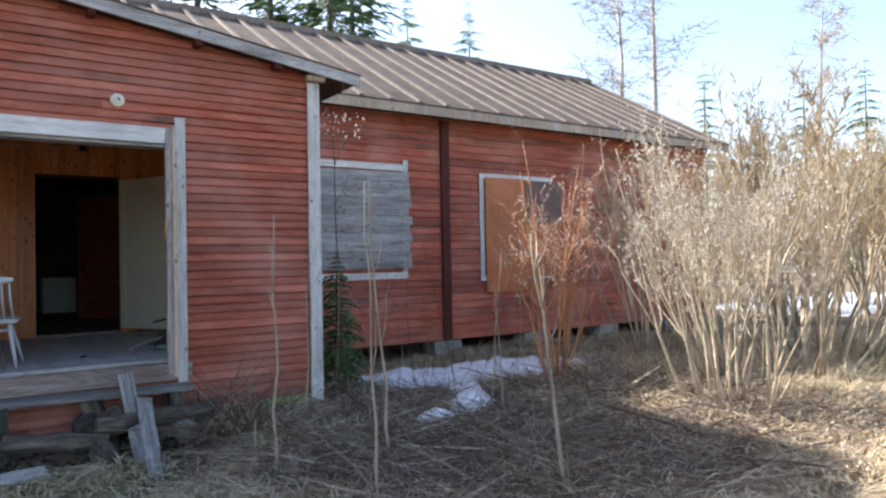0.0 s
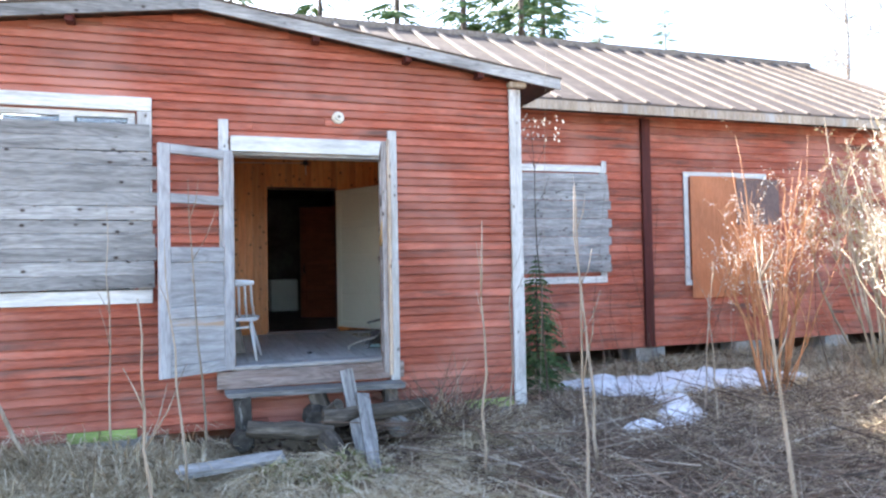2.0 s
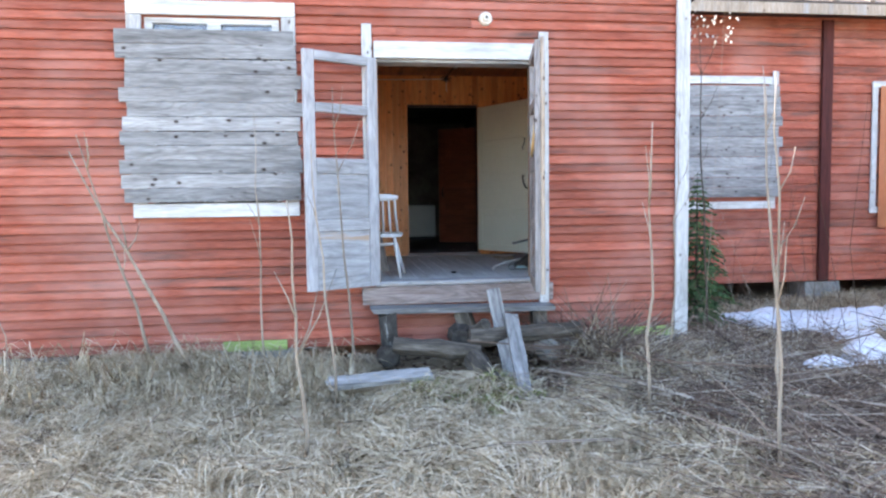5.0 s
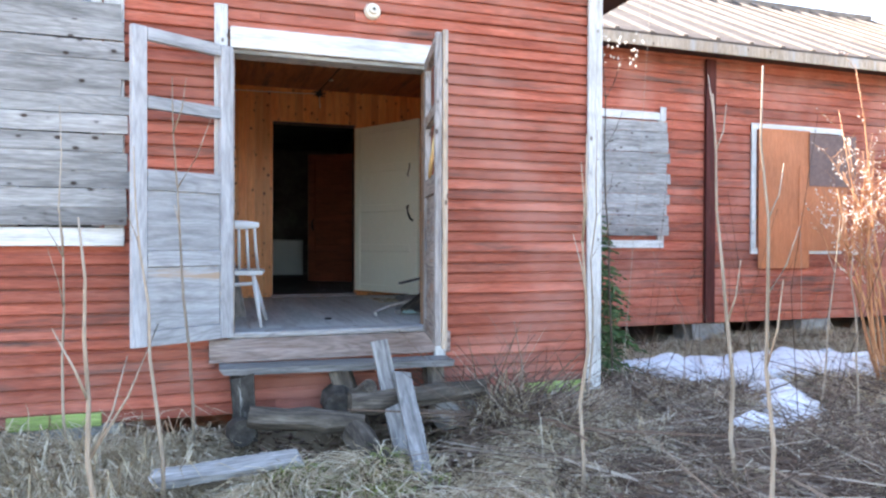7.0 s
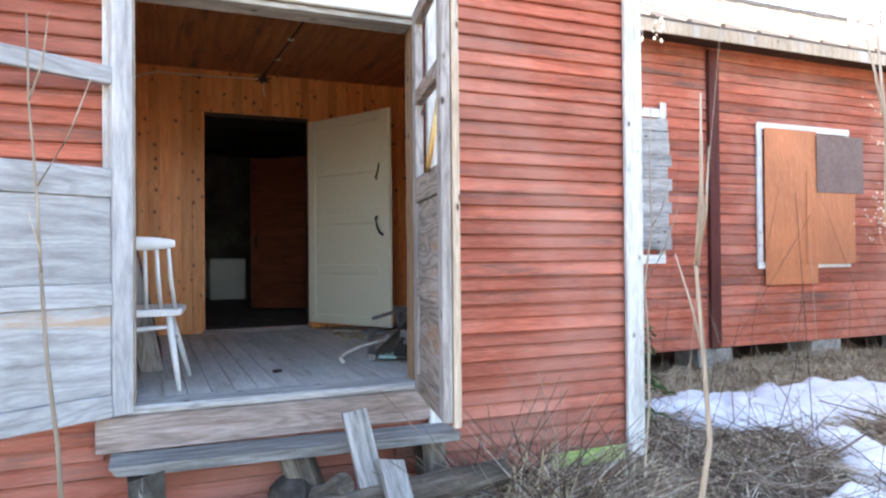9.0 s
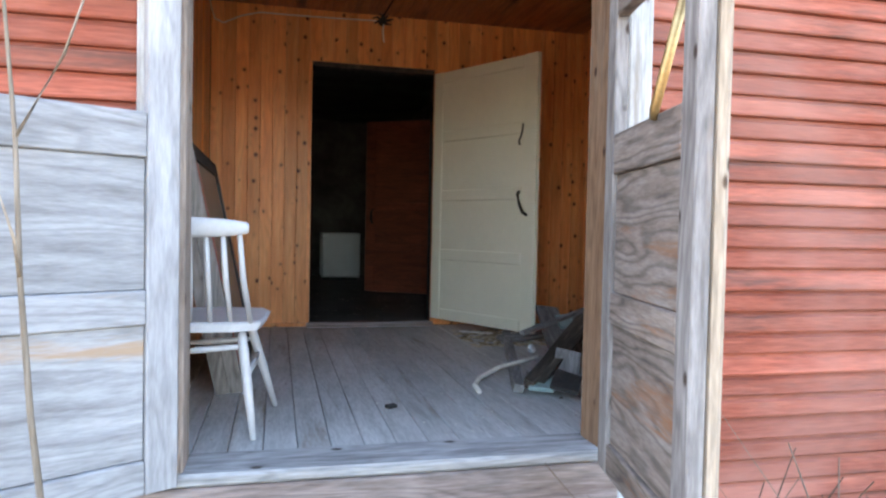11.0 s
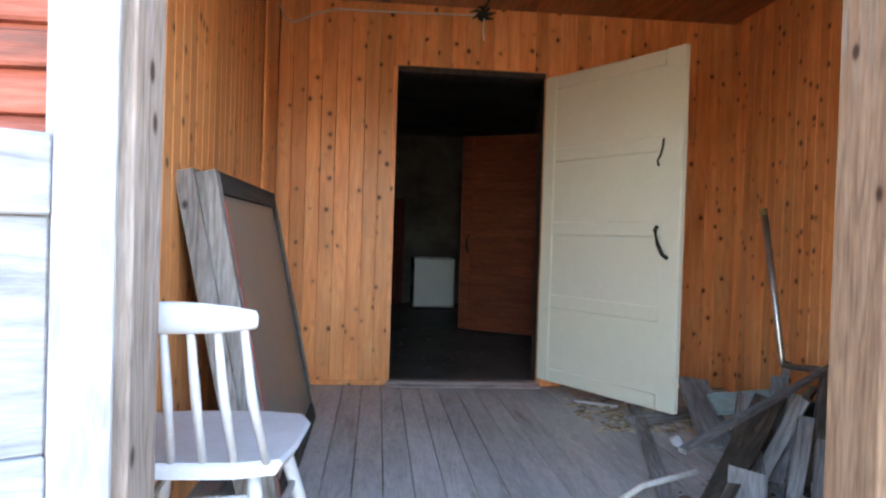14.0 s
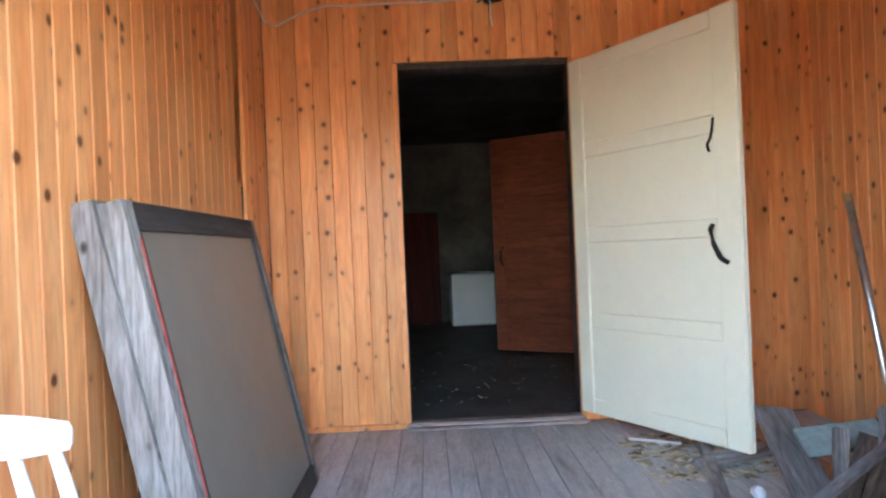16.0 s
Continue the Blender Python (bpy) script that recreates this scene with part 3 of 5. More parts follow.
x = 0.07
while x < 3.04:
    if x + PW < 0.80 or x > 1.775:
        panel(wall_inner, P_FULL, pose(x, BY + 0.018, FLOOR + 0.002))
    else:
        panel(wall_inner, P_SHORT, pose(x, BY + 0.018, 2.66))
    x += PW
y = FY + 0.14
while y < BY - 0.02:
    if not 8.68 < y < 8.77:
        panel(wall_porch_left, P_FULL, pose(0.052, y, FLOOR + 0.002, 0, 0, 90))
    panel(wall_porch_right, P_FULL, pose(3.05, y + PW, FLOOR + 0.002, 0, 0, -90))
    y += PW
for z0, z1 in ((FLOOR, 1.80), (1.95, 3.05)):
    part("panel_board", boxes((0.052, 0.068, 8.69, 8.78, z0, z1), bevel=0.004), PINE_Z, wall_porch_left)

# corner posts, stones, skirting
trim = thing("trim_corner_post", (XR, FY, 0.05), "white-painted corner board, paint worn thin", "corner board", kind="structure")
part("board", boxes((3.07, 3.20, FY - 0.065, FY - 0.036, 0.05, 3.36), bevel=0.005), WHITE_Z, trim)
trim = thing("trim_corner_post_2", (XL, FY, 0.05), "white-painted corner board, paint worn thin", "corner board", kind="structure")
part("board", boxes((-3.18, -3.05, FY - 0.065, FY - 0.036, 0.05, 3.40), bevel=0.005), WHITE_Z, trim)
trim = thing("trim_pilaster", (7.07, WY, 0.1), "dark red-brown upright cover board on the long wall", "cover board", kind="structure")
part("board", boxes((6.99, 7.16, WY - 0.085, WY - 0.036, 0.09, 3.95), bevel=0.006), RED_DARK, trim)


def stone(name, x0, x1, y0, y1, z0, z1, seed):
    bm = boxes((x0, x1, y0, y1, z0, z1))
    bmesh.ops.subdivide_edges(bm, edges=bm.edges[:], cuts=3, use_grid_fill=True)
    for v in bm.verts:
        v.co += noise.noise_vector(v.co * 3 + Vector((seed, 0, 0))) * 0.025
    return tagged(part(name, bm, STONE, smooth=False), "grey granite foundation block under the red wall", "stone", "foundation blocks")


for i, (x0, x1) in enumerate(((-3.2, -2.36), (-1.15, -0.45), (2.5, 3.18))):
    stone("foundation_stone", x0, x1, FY - 0.01, FY + 0.35, -0.3, 0.045, i)
for i, x in enumerate((4.5, 7.1, 9.15, 11.2, 13.3)):
    stone("foundation_stone", x - 0.28, x + 0.28, WY - 0.02, WY + 0.4, -0.4, 0.075, i + 7)
for x0, x1 in ((-1.1, -0.55), (2.52, 3.06)):
    trim = thing("trim_sill_board", (x0, FY, 0.05), "low sill board green with algae", "sill board", kind="structure")
    part("board", boxes((x0, x1, FY - 0.05, FY - 0.034, 0.045, 0.135), bevel=0.004), GREEN_BOARD, trim)

# ---- front door with two leaves ----
doorway = thing("door_frame_front", (1.0, FY, 0.5), "weathered white frame round the open porch doorway", "door frame", kind="structure")
part("lintel", boxes((0.26, 1.74, FY - 0.07, FY - 0.034, 2.605, 2.752), bevel=0.006), WHITE_X, doorway, "white lintel board with flaking paint")
part("casing", boxes((0.155, 0.245, FY - 0.066, FY - 0.034, 0.6, 2.90), bevel=0.005), WHITE_Z, doorway)
part("casing", boxes((1.75, 1.84, FY - 0.066, FY - 0.034, 0.36, 2.86), bevel=0.005), WHITE_Z, doorway)
part("jamb", boxes((0.25, 0.29, FY - 0.033, FY + 0.126, 0.60, 2.60), bevel=0.004), JAMB, doorway)
part("jamb", boxes((1.69, 1.73, FY - 0.033, FY + 0.126, 0.60, 2.60), bevel=0.004), JAMB_WARM, doorway)
part("head", boxes((0.25, 1.72, FY - 0.033, FY + 0.14, 2.575, 2.604), bevel=0.004), GREY_X, doorway)
part("threshold", boxes((0.24, 1.73, FY - 0.06, FY + 0.16, 0.585, FLOOR + 0.006), bevel=0.01), GREY_X, doorway)
part("riser", boxes((0.12, 1.88, FY - 0.062, FY - 0.034, 0.42, 0.583), bevel=0.006), PINKISH, doorway, "bleached pinkish board under the threshold")


def leaf(name, hinge, angle, width, inside, label):
    """A door leaf with two open lights above two panels; drawn along local x from its hinge."""
    ob = thing(name, (0, 0, 0), label, "door")
    T = 0.042
    z0, z1 = 0.60, 2.60
    sx, sz = inside
    def bar(nm, x0, x1, za, zb, mat, d=0.0):
        part(nm, boxes((x0, x1, -T / 2 + d, T / 2 - d, za, zb), bevel=0.004), mat, ob)
    bar("stile", 0.0, 0.095, z0, z1, sz)
    bar("stile", width - 0.095, width, z0, z1, sz)
    for za, zb in ((z0, z0 + 0.10), (1.10, 1.20), (1.585, 1.715), (2.095, 2.175), (z1 - 0.08, z1)):
        bar("rail", 0.097, width - 0.097, za, zb, sx)
    for za, zb in ((z0 + 0.10, 1.10), (1.20, 1.585)):
        bar("panel", 0.097, width - 0.097, za + 0.001, zb - 0.001, sx, 0.013)
    ob.matrix_basis = pose(*hinge, 0, 0, angle)
    return ob


leaf_left = leaf("door_leaf", (0.272, 6.10, 0), 210, 0.70, (LEAF_X, LEAF_Z), "open weathered white door leaf with empty lights")
leaf_right = leaf("door_leaf", (1.665, 6.05, 0), 258.5, 0.77, (BARE_Y, BARE_S), "open bare-wood door leaf with missing panes")
hx, hy = math.cos(radians(258.5)), math.sin(radians(258.5))
ex, ey = 1.665 + hx * 0.765, 6.05 + hy * 0.765


def attach(ob, parent):
    """Hangs a part drawn in world coordinates on a thing that is turned."""
    ob.parent = parent
    ob.matrix_parent_inverse = parent.matrix_basis.inverted()
    return ob


attach(part("astragal", tube(bmesh.new(), [(ex + 0.042, ey - 0.002, 0.58), (ex + 0.042, ey - 0.002, 2.62)], 0.019, 6), BARE_Z), leaf_right)
attach(part("glazing_strip", tube(bmesh.new(), [(1.665 + hx * 0.49 - 0.03, 6.05 + hy * 0.49, 1.70), (1.665 + hx * 0.50 - 0.03, 6.05 + hy * 0.50, 1.725), (1.665 + hx * 0.64, 6.05 + hy * 0.64, 2.02)], [0.010, 0.014, 0.014], 10), BRASS, smooth=True), leaf_right)

# step and rotten timbers in front of the door
step = thing("door_step", (1.0, 5.95, 0.3), "sagging grey plank step below the doorway", "step")
plank("tread", (0.20, 6.0, 0.395), (1.84, 6.0, 0.375), 0.24, 0.045, GREY_L, step, rag=0.03, up=(0, 0, 1), seed=3)
plank("post", (0.36, 5.93, -0.1), (0.33, 5.95, 0.365), 0.15, 0.14, LICHEN, step, rag=0.04, seed=4)
plank("post", (1.13, 5.92, -0.05), (1.0, 5.98, 0.36), 0.14, 0.13, ROT_L, step, rag=0.04, seed=5)
plank("post", (1.72, 5.95, -0.1), (1.70, 6.0, 0.35), 0.13, 0.13, ROT_L, step, rag=0.04, seed=6)


def log(name, p0, p1, r, label, material=ROT_L, cat="log", seed=0):
    bm = bmesh.new()
    rg = random.Random(seed)
    m, L = axis_frame(p0, p1)
    pts = [(rg.uniform(-0.01, 0.01), rg.uniform(-0.01, 0.01), L * i / 6) for i in range(7)]
    tube(bm, pts, [r * rg.uniform(0.85, 1.08) for _ in pts], 9)
    ob = part(name, bm, material, None)
    ob.matrix_basis = m
    return tagged(ob, label, cat)


log("fallen_log", (0.36, 5.66, 0.14), (1.08, 5.52, 0.09), 0.075, "grey rotten log lying across the step timbers", seed=1)
log("fallen_log", (1.0, 5.58, 0.19), (2.0, 5.72, 0.22), 0.075, "brown splintered log lying beside the step", seed=2)
log("log_end", (1.0, 5.85, 0.12), (1.14, 5.62, 0.30), 0.055, "broken log end with pale wood", seed=3)
log("log_end", (0.98, 6.05, 0.16), (0.96, 5.72, 0.15), 0.105, "thick dark round log end under the step", LICHEN, seed=4)
log("log_end", (0.30, 5.86, 0.02), (0.32, 5.6, 0.06), 0.085, "lichen-spotted dark log end below the step post", LICHEN, seed=6)
log("buried_log", (1.02, 5.5, 0.02), (1.1, 4.95, -0.10), 0.10, "mossy log half buried in dead grass", ROT_L, seed=5)
tagged(plank("leaning_plank", (1.31, 5.28, -0.22), (1.255, 5.84, 0.56), 0.115, 0.03, GREY_L, up=(0, 1, 0.4), rag=0.03, seed=8), "grey weathered plank leaning against the step", "plank", "leaning planks")
tagged(plank("leaning_plank", (1.31, 4.88, -0.2), (1.36, 5.62, 0.38), 0.115, 0.035, GREY_L, up=(0, 1, 0.7), rag=0.04, seed=9), "pale split plank leaning beside the doorstep", "plank", "leaning planks")
tagged(plank("fallen_plank", (-0.16, 5.03, 0.0), (0.62, 5.10, 0.03), 0.12, 0.045, GREY_L, up=(0, -0.4, 1), rag=0.04, seed=10), "grey plank lying in dead grass before the wall", "plank")
for i, (x, y, s) in enumerate(((1.72, 5.75, 0.12), (1.9, 5.8, 0.10))):
    bm = bmesh.new()
    bmesh.ops.create_icosphere(bm, subdivisions=2, radius=s)
    for v in bm.verts:
        v.co = v.co * (1 + 0.35 * noise.noise(v.co * 9 + Vector((i * 5, 0, 0)))) + Vector((x, y, 0.05))
    tagged(part("rubble_stone", bm, STONE), "dark mossy stone under the step", "stone", "rubble stones")

# ---- lamp over the door ----
lamp = thing("wall_lamp_base", (1.264, FY - 0.04, 2.966), "round cream ceramic lamp base without a bulb", "wall lamp")
part("plate", tube(bmesh.new(), [(1.264, FY - 0.03, 2.966), (1.264, FY - 0.055, 2.966), (1.264, FY - 0.075, 2.966)], [0.06, 0.06, 0.05], 20), CERAMIC, lamp)
part("socket", tube(bmesh.new(), [(1.264, FY - 0.074, 2.966), (1.264, FY - 0.105, 2.966), (1.264, FY - 0.106, 2.966)], [0.033, 0.03, 0.012], 16), CERAMIC, lamp)
part("contact", tube(bmesh.new(), [(1.264, FY - 0.1055, 2.966), (1.264, FY - 0.11, 2.966)], 0.012, 10), IRON, lamp)

# ---- windows ----


def casing(ob, x0, x1, z0, z1, y, t=0.1, left=True, right=True):
    part("top_casing", boxes((x0, x1, y - 0.03, y, z1 - t, z1), bevel=0.005), WHITE_X, ob)
    part("bottom_casing", boxes((x0, x1, y - 0.03, y, z0, z0 + t), bevel=0.005), WHITE_X, ob)
    if left:
        part("side_casing", boxes((x0, x0 + t, y - 0.028, y, z0 + t + 0.002, z1 - t - 0.002), bevel=0.005), WHITE_Z, ob)
    if right:
        part("side_casing", boxes((x1 - t, x1, y - 0.028, y, z0 + t + 0.002, z1 - t - 0.002), bevel=0.005), WHITE_Z, ob)


def boarding(x0, x1, z0, z1, n, y, seed, label):
    ob = thing("window_boarding", ((x0 + x1) / 2, y, z0), label, "boards")
    rg = random.Random(seed)
    h = (z1 - z0) / n
    for i in range(n):
        a, b = x0 + rg.uniform(-0.035, 0.05), x1 + rg.uniform(-0.04, 0.03)
        dz = rg.uniform(-0.006, 0.006)
        z = z0 + (i + 0.5) * h
        plank("board", (a, y + rg.uniform(-0.006, 0.006), z), (b, y + rg.uniform(-0.006, 0.006), z + dz), 0.02, h - rg.uniform(0.001, 0.008), GREY_X, ob, rag=0.006, bevel=0.003, seed=seed + i)
    return ob


window_1 = thing("window_1", (-1.1, FY, 1.23), "white-framed window boarded up with only its top panes open", "window", kind="structure")
casing(window_1, -1.80, -0.41, 1.23, 3.06, FY - 0.034, 0.12)
part("sash", boxes((-1.66, -0.55, FY - 0.02, FY + 0.03, 2.88, 2.925), (-1.66, -1.60, FY - 0.02, FY + 0.03, 1.36, 2.879), (-0.61, -0.55, FY - 0.02, FY + 0.03, 1.36, 2.879), (-1.15, -1.04, FY - 0.02, FY + 0.03, 1.36, 2.879)), WHITE_X, window_1)
for x0, x1 in ((-1.60, -1.15), (-1.04, -0.61)):
    pane = part("pane", boxes((x0, x1, FY + 0.008, FY + 0.012, 1.36, 2.879)), CLEAR, window_1)
for x0, x1 in ((-1.60, -1.16), (-1.03, -0.61)):
    bm = bmesh.new()
    rows = [[bm.verts.new((x0 + (x1 - x0) * i / 24, FY + 0.075 + 0.012 * math.sin(i * 1.9) + 0.003 * j, 2.1 + 0.26 * j)) for i in range(25)] for j in range(4)]
    for p, q in zip(rows, rows[1:]):
        for i in range(24):
            bm.faces.new((p[i], p[i + 1], q[i + 1], q[i]))
    ob = part("curtain", bm, CURTAIN, None, smooth=True)
    ob.modifiers.new("thickness", 'SOLIDIFY').thickness = 0.002
    tagged(ob, "pale curtain with blue pattern behind the boarded window", "curtain", "window curtains")
boarding(-1.86, -0.39, 1.36, 2.81, 12, FY - 0.085, 11, "grey weathered boards nailed over the window")
window_2 = thing("window_2", (5.4, WY, 1.19), "white-framed window hidden behind grey boards", "window", kind="structure")
casing(window_2, 4.5, 6.28, 1.19, 3.12, WY - 0.036, 0.11)
boarding(4.45, 6.33, 1.36, 2.98, 11, WY - 0.09, 21, "grey ragged boards nailed over the window")
part("casing_end", boxes((6.20, 6.30, WY - 0.075, WY - 0.067, 3.0, 3.2), bevel=0.003), WHITE_Z, window_2)
window_3 = thing("window_3", (8.8, WY, 1.1), "white-framed window covered by orange hardboard sheets", "window", kind="structure")
casing(window_3, 7.83, 9.62, 1.10, 3.07, WY - 0.036, 0.09)


def sheet(name, x0, x1, z0, z1, y, material, label):
    tagged(part(name, boxes((x0, x1, y - 0.008, y, z0, z1), bevel=0.002), material), label, "sheet", "window sheets")


sheet("hardboard_sheet", 7.95, 8.94, 0.88, 3.0, WY - 0.07, HARDBOARD, "tall orange hardboard sheet nailed over a window")
sheet("hardboard_sheet", 8.72, 9.69, 1.15, 2.45, WY - 0.081, HARDBOARD, "smaller orange hardboard sheet nailed over a window")
sheet("brown_panel", 8.91, 9.86, 2.15, 2.96, WY - 0.092, BROWN_PANEL, "grey-brown panel nailed over the window corner")

# ---- inner doorway and doors ----
inner = thing("door_frame_inner", (1.29, BY, FLOOR), "plain thin frame of the inner doorway", "door frame", kind="structure")
part("jamb", boxes((0.785, 0.812, BY - 0.004, BY + 0.03, 0.60, 2.655), bevel=0.003), PINE_Z, inner)
# near-black reveals and dark head: the doorway's inner shade put into their colour
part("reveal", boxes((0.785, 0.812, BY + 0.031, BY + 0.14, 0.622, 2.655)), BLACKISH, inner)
part("jamb", boxes((1.768, 1.795, BY - 0.004, BY + 0.03, 0.60, 2.655), bevel=0.003), PINE_Z, inner)
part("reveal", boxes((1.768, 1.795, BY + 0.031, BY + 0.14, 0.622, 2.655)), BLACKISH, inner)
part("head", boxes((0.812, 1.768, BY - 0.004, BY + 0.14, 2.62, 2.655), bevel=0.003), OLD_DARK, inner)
part("threshold", boxes((0.79, 1.79, BY - 0.03, BY + 0.07, 0.60, 0.650), bevel=0.01), PINKISH, inner)
part("lower_threshold", boxes((0.79, 1.79, BY - 0.065, BY - 0.032, 0.60, 0.634), bevel=0.006), PINKISH, inner)
part("baseboard", boxes((0.1, 0.78, BY - 0.022, BY - 0.002, FLOOR, FLOOR + 0.03), bevel=0.004), PINE_Z, inner)


def panel_door(name, hinge, angle, w, z0, z1, material, label, n=5, handle=True):
    ob = thing(name, (0, 0, 0), label, "door")
    T = 0.04
    h = (z1 - z0 - 0.10) / n
    part("slab", boxes((0.002, w - 0.002, -T / 2 + 0.013, T / 2 - 0.013, z0 + 0.002, z1 - 0.002)), material, ob)
    for sgn in (-1, 1):
        ya, yb = sorted((sgn * (T / 2 - 0.0128), sgn * T / 2))
        part("stile", boxes((0, 0.10, ya, yb, z0, z1), bevel=0.006), material, ob)
        part("stile", boxes((w - 0.12, w, ya, yb, z0, z1), bevel=0.006), material, ob)
        for i in range(n + 1):
            za = z0 + i * h + (0 if i == 0 else 0.01)
            part("rail", boxes((0.101, w - 0.121, ya, yb, za, za + 0.085), bevel=0.006), material, ob)
    ob.matrix_basis = pose(*hinge, 0, 0, angle)
    return ob


cream = panel_door("panel_door", (1.775, 9.262, 0), -60.6, 1.05, 0.685, 2.615, CREAM, "open cream-painted door with four panels", n=4)
ux, uy = math.cos(radians(-60.6)), math.sin(radians(-60.6))
nx_, ny_ = uy, -ux


def on_cream(a, off, z):
    return Vector((1.775 + ux * a + nx_ * off, 9.262 + uy * a + ny_ * off, z))


for nm, pts, r in (("handle", [(0.905, 0.022, 1.665), (0.915, 0.05, 1.645), (0.935, 0.055, 1.58), (0.965, 0.05, 1.52), (0.98, 0.022, 1.50)], 0.011), ("hook", [(0.93, 0.022, 2.135), (0.93, 0.03, 2.09), (0.92, 0.03, 2.05), (0.90, 0.03, 2.02), (0.91, 0.03, 1.99)], 0.006)):
    ob = part(nm, tube(bmesh.new(), [on_cream(*p) for p in pts], r, 8), IRON, None, "black iron " + nm, smooth=True)
    ob.parent = cream
    ob.matrix_parent_inverse = cream.matrix_basis.inverted()
red_door = panel_door("red_door", (2.47, 11.24, 0), 147, 1.09, 0.66, 2.60, RUST_DOOR, "half-open red-brown wooden door in the dark room", n=4)
ob = part("handle", tube(bmesh.new(), [(1.62, 11.74, 1.60), (1.60, 11.72, 1.57), (1.60, 11.72, 1.47), (1.62, 11.74, 1.44)], 0.012, 8), IRON, None, "black iron handle")
ob.parent = red_door
ob.matrix_parent_inverse = red_door.matrix_basis.inverted()
wall_part = tagged(part("wall_partition", boxes((2.50, 2.60, 11.2, 14.898, 0.45, 3.05), (2.50, 3.098, 11.1, 11.198, 0.45, 3.05)), PLASTER), "grey partition wall behind the red door", "wall", kind="structure")
fridge = thing("white_cabinet", (1.5, 14.2, FLOOR), "low white enamelled cabinet in the dark room", "cabinet")
part("body", boxes((1.20, 1.75, 14.0, 14.6, 0.65, 1.30), bevel=0.012), WHITE_MET, fridge)
part("door", boxes((1.205, 1.745, 13.97, 13.998, 0.66, 1.29), bevel=0.01), WHITE_MET, fridge)
part("plinth", boxes((1.24, 1.71, 14.05, 14.55, FLOOR, 0.649)), BLACKISH, fridge)
wardrobe = thing("dark_cupboard", (0.85, 14.7, FLOOR), "dark brown cupboard against the dark grey wall", "cupboard")
part("body", boxes((0.45, 1.08, 14.55, 14.895, FLOOR, 2.1), bevel=0.008), RED_DARK, wardrobe)
part("door", boxes((0.46, 1.07, 14.525, 14.548, FLOOR + 0.05, 2.08), bevel=0.006), RED_DARK, wardrobe)

# ---- things in the porch ----
chair = thing("spindle_chair", (0.29, 6.7, FLOOR), "white-painted wooden chair with a spindle back", "chair")
CX, SZ = 0.30, 1.045
bm = bmesh.new()
outline = [(-0.195, 6.50), (-0.215, 6.62), (-0.225, 6.84), (-0.20, 6.93), (-0.10, 6.955), (0.10, 6.955), (0.20, 6.93), (0.225, 6.84), (0.215, 6.62), (0.195, 6.50), (0.10, 6.47), (-0.10, 6.47)]
lo = [bm.verts.new((CX + x * 1.0, y, SZ - 0.035)) for x, y in outline]
hi = [bm.verts.new((CX + x * 1.08, y, SZ - 0.008)) for x, y in outline]
tp = [bm.verts.new((CX + x * 1.04, 6.71 + (y - 6.71) * 0.96, SZ)) for x, y in outline]
bm.faces.new(lo[::-1]), bm.faces.new(tp)
for i in range(12):
    j = (i + 1) % 12
    bm.faces.new((lo[i], lo[j], hi[j], hi[i])), bm.faces.new((hi[i], hi[j], tp[j], tp[i]))
part("seat", bm, CHAIR_W, chair)
feet = {(-1, 0): (CX - 0.205, 6.455), (1, 0): (CX + 0.19, 6.455), (-1, 1): (CX - 0.20, 6.96), (1, 1): (CX + 0.265, 6.93)}
tops = {(-1, 0): (CX - 0.14, 6.53), (1, 0): (CX + 0.14, 6.53), (-1, 1): (CX - 0.15, 6.87), (1, 1): (CX + 0.15, 6.87)}


def leg_at(k, z):
    f = (z - FLOOR) / (SZ - 0.03 - FLOOR)
    return Vector((feet[k][0] * (1 - f) + tops[k][0] * f, feet[k][1] * (1 - f) + tops[k][1] * f, z))


for k in feet:
    part("leg", tube(bmesh.new(), [leg_at(k, z) for z in (FLOOR, 0.8, 0.93, SZ - 0.03)], [0.011, 0.0185, 0.0195, 0.015], 10), CHAIR_W, chair, smooth=True)
for a, b, z in (((-1, 0), (-1, 1), 0.84), ((1, 0), (1, 1), 0.84), ((-1, 1), (1, 1), 0.90), ((-1, 0), (1, 0), 0.93)):
    p, q = leg_at(a, z), leg_at(b, z + 0.02)
    part("stretcher", tube(bmesh.new(), [p, (p + q) / 2, q], [0.009, 0.012, 0.009], 8), CHAIR_W, chair, smooth=True)
for i in range(6):
    u = i / 5 * 2 - 1
    part("spindle", tube(bmesh.new(), [(CX + u * 0.175, 6.50 + 0.012 * (1 - u * u) * -1, SZ - 0.01), (CX + u * 0.150, 6.43, 1.2), (CX + u * 0.138, 6.375, 1.372)], [0.0095, 0.0115, 0.0085], 8), CHAIR_W, chair, smooth=True)
bm = bmesh.new()
bmesh.ops.create_uvsphere(bm, u_segments=20, v_segments=10, radius=1.0)
for v in bm.verts:
    x = v.co.x
    v.co = Vector((CX - 0.008 + max(-0.19, min(0.178, x * 0.215)), 6.365 + v.co.y * 0.014 + 0.03 * (x * x - 0.5) * -0.3, 1.385 + v.co.z * 0.034 * (1 - 0.1 * x * x)))
part("top_rail", bm, CHAIR_W, chair, smooth=True)

# old window frames leaning on the panelling
LEAN = Vector((-0.245, 0.0, 1.15)).normalized()
OUT = Vector((1.15, 0.0, 0.245)).normalized()


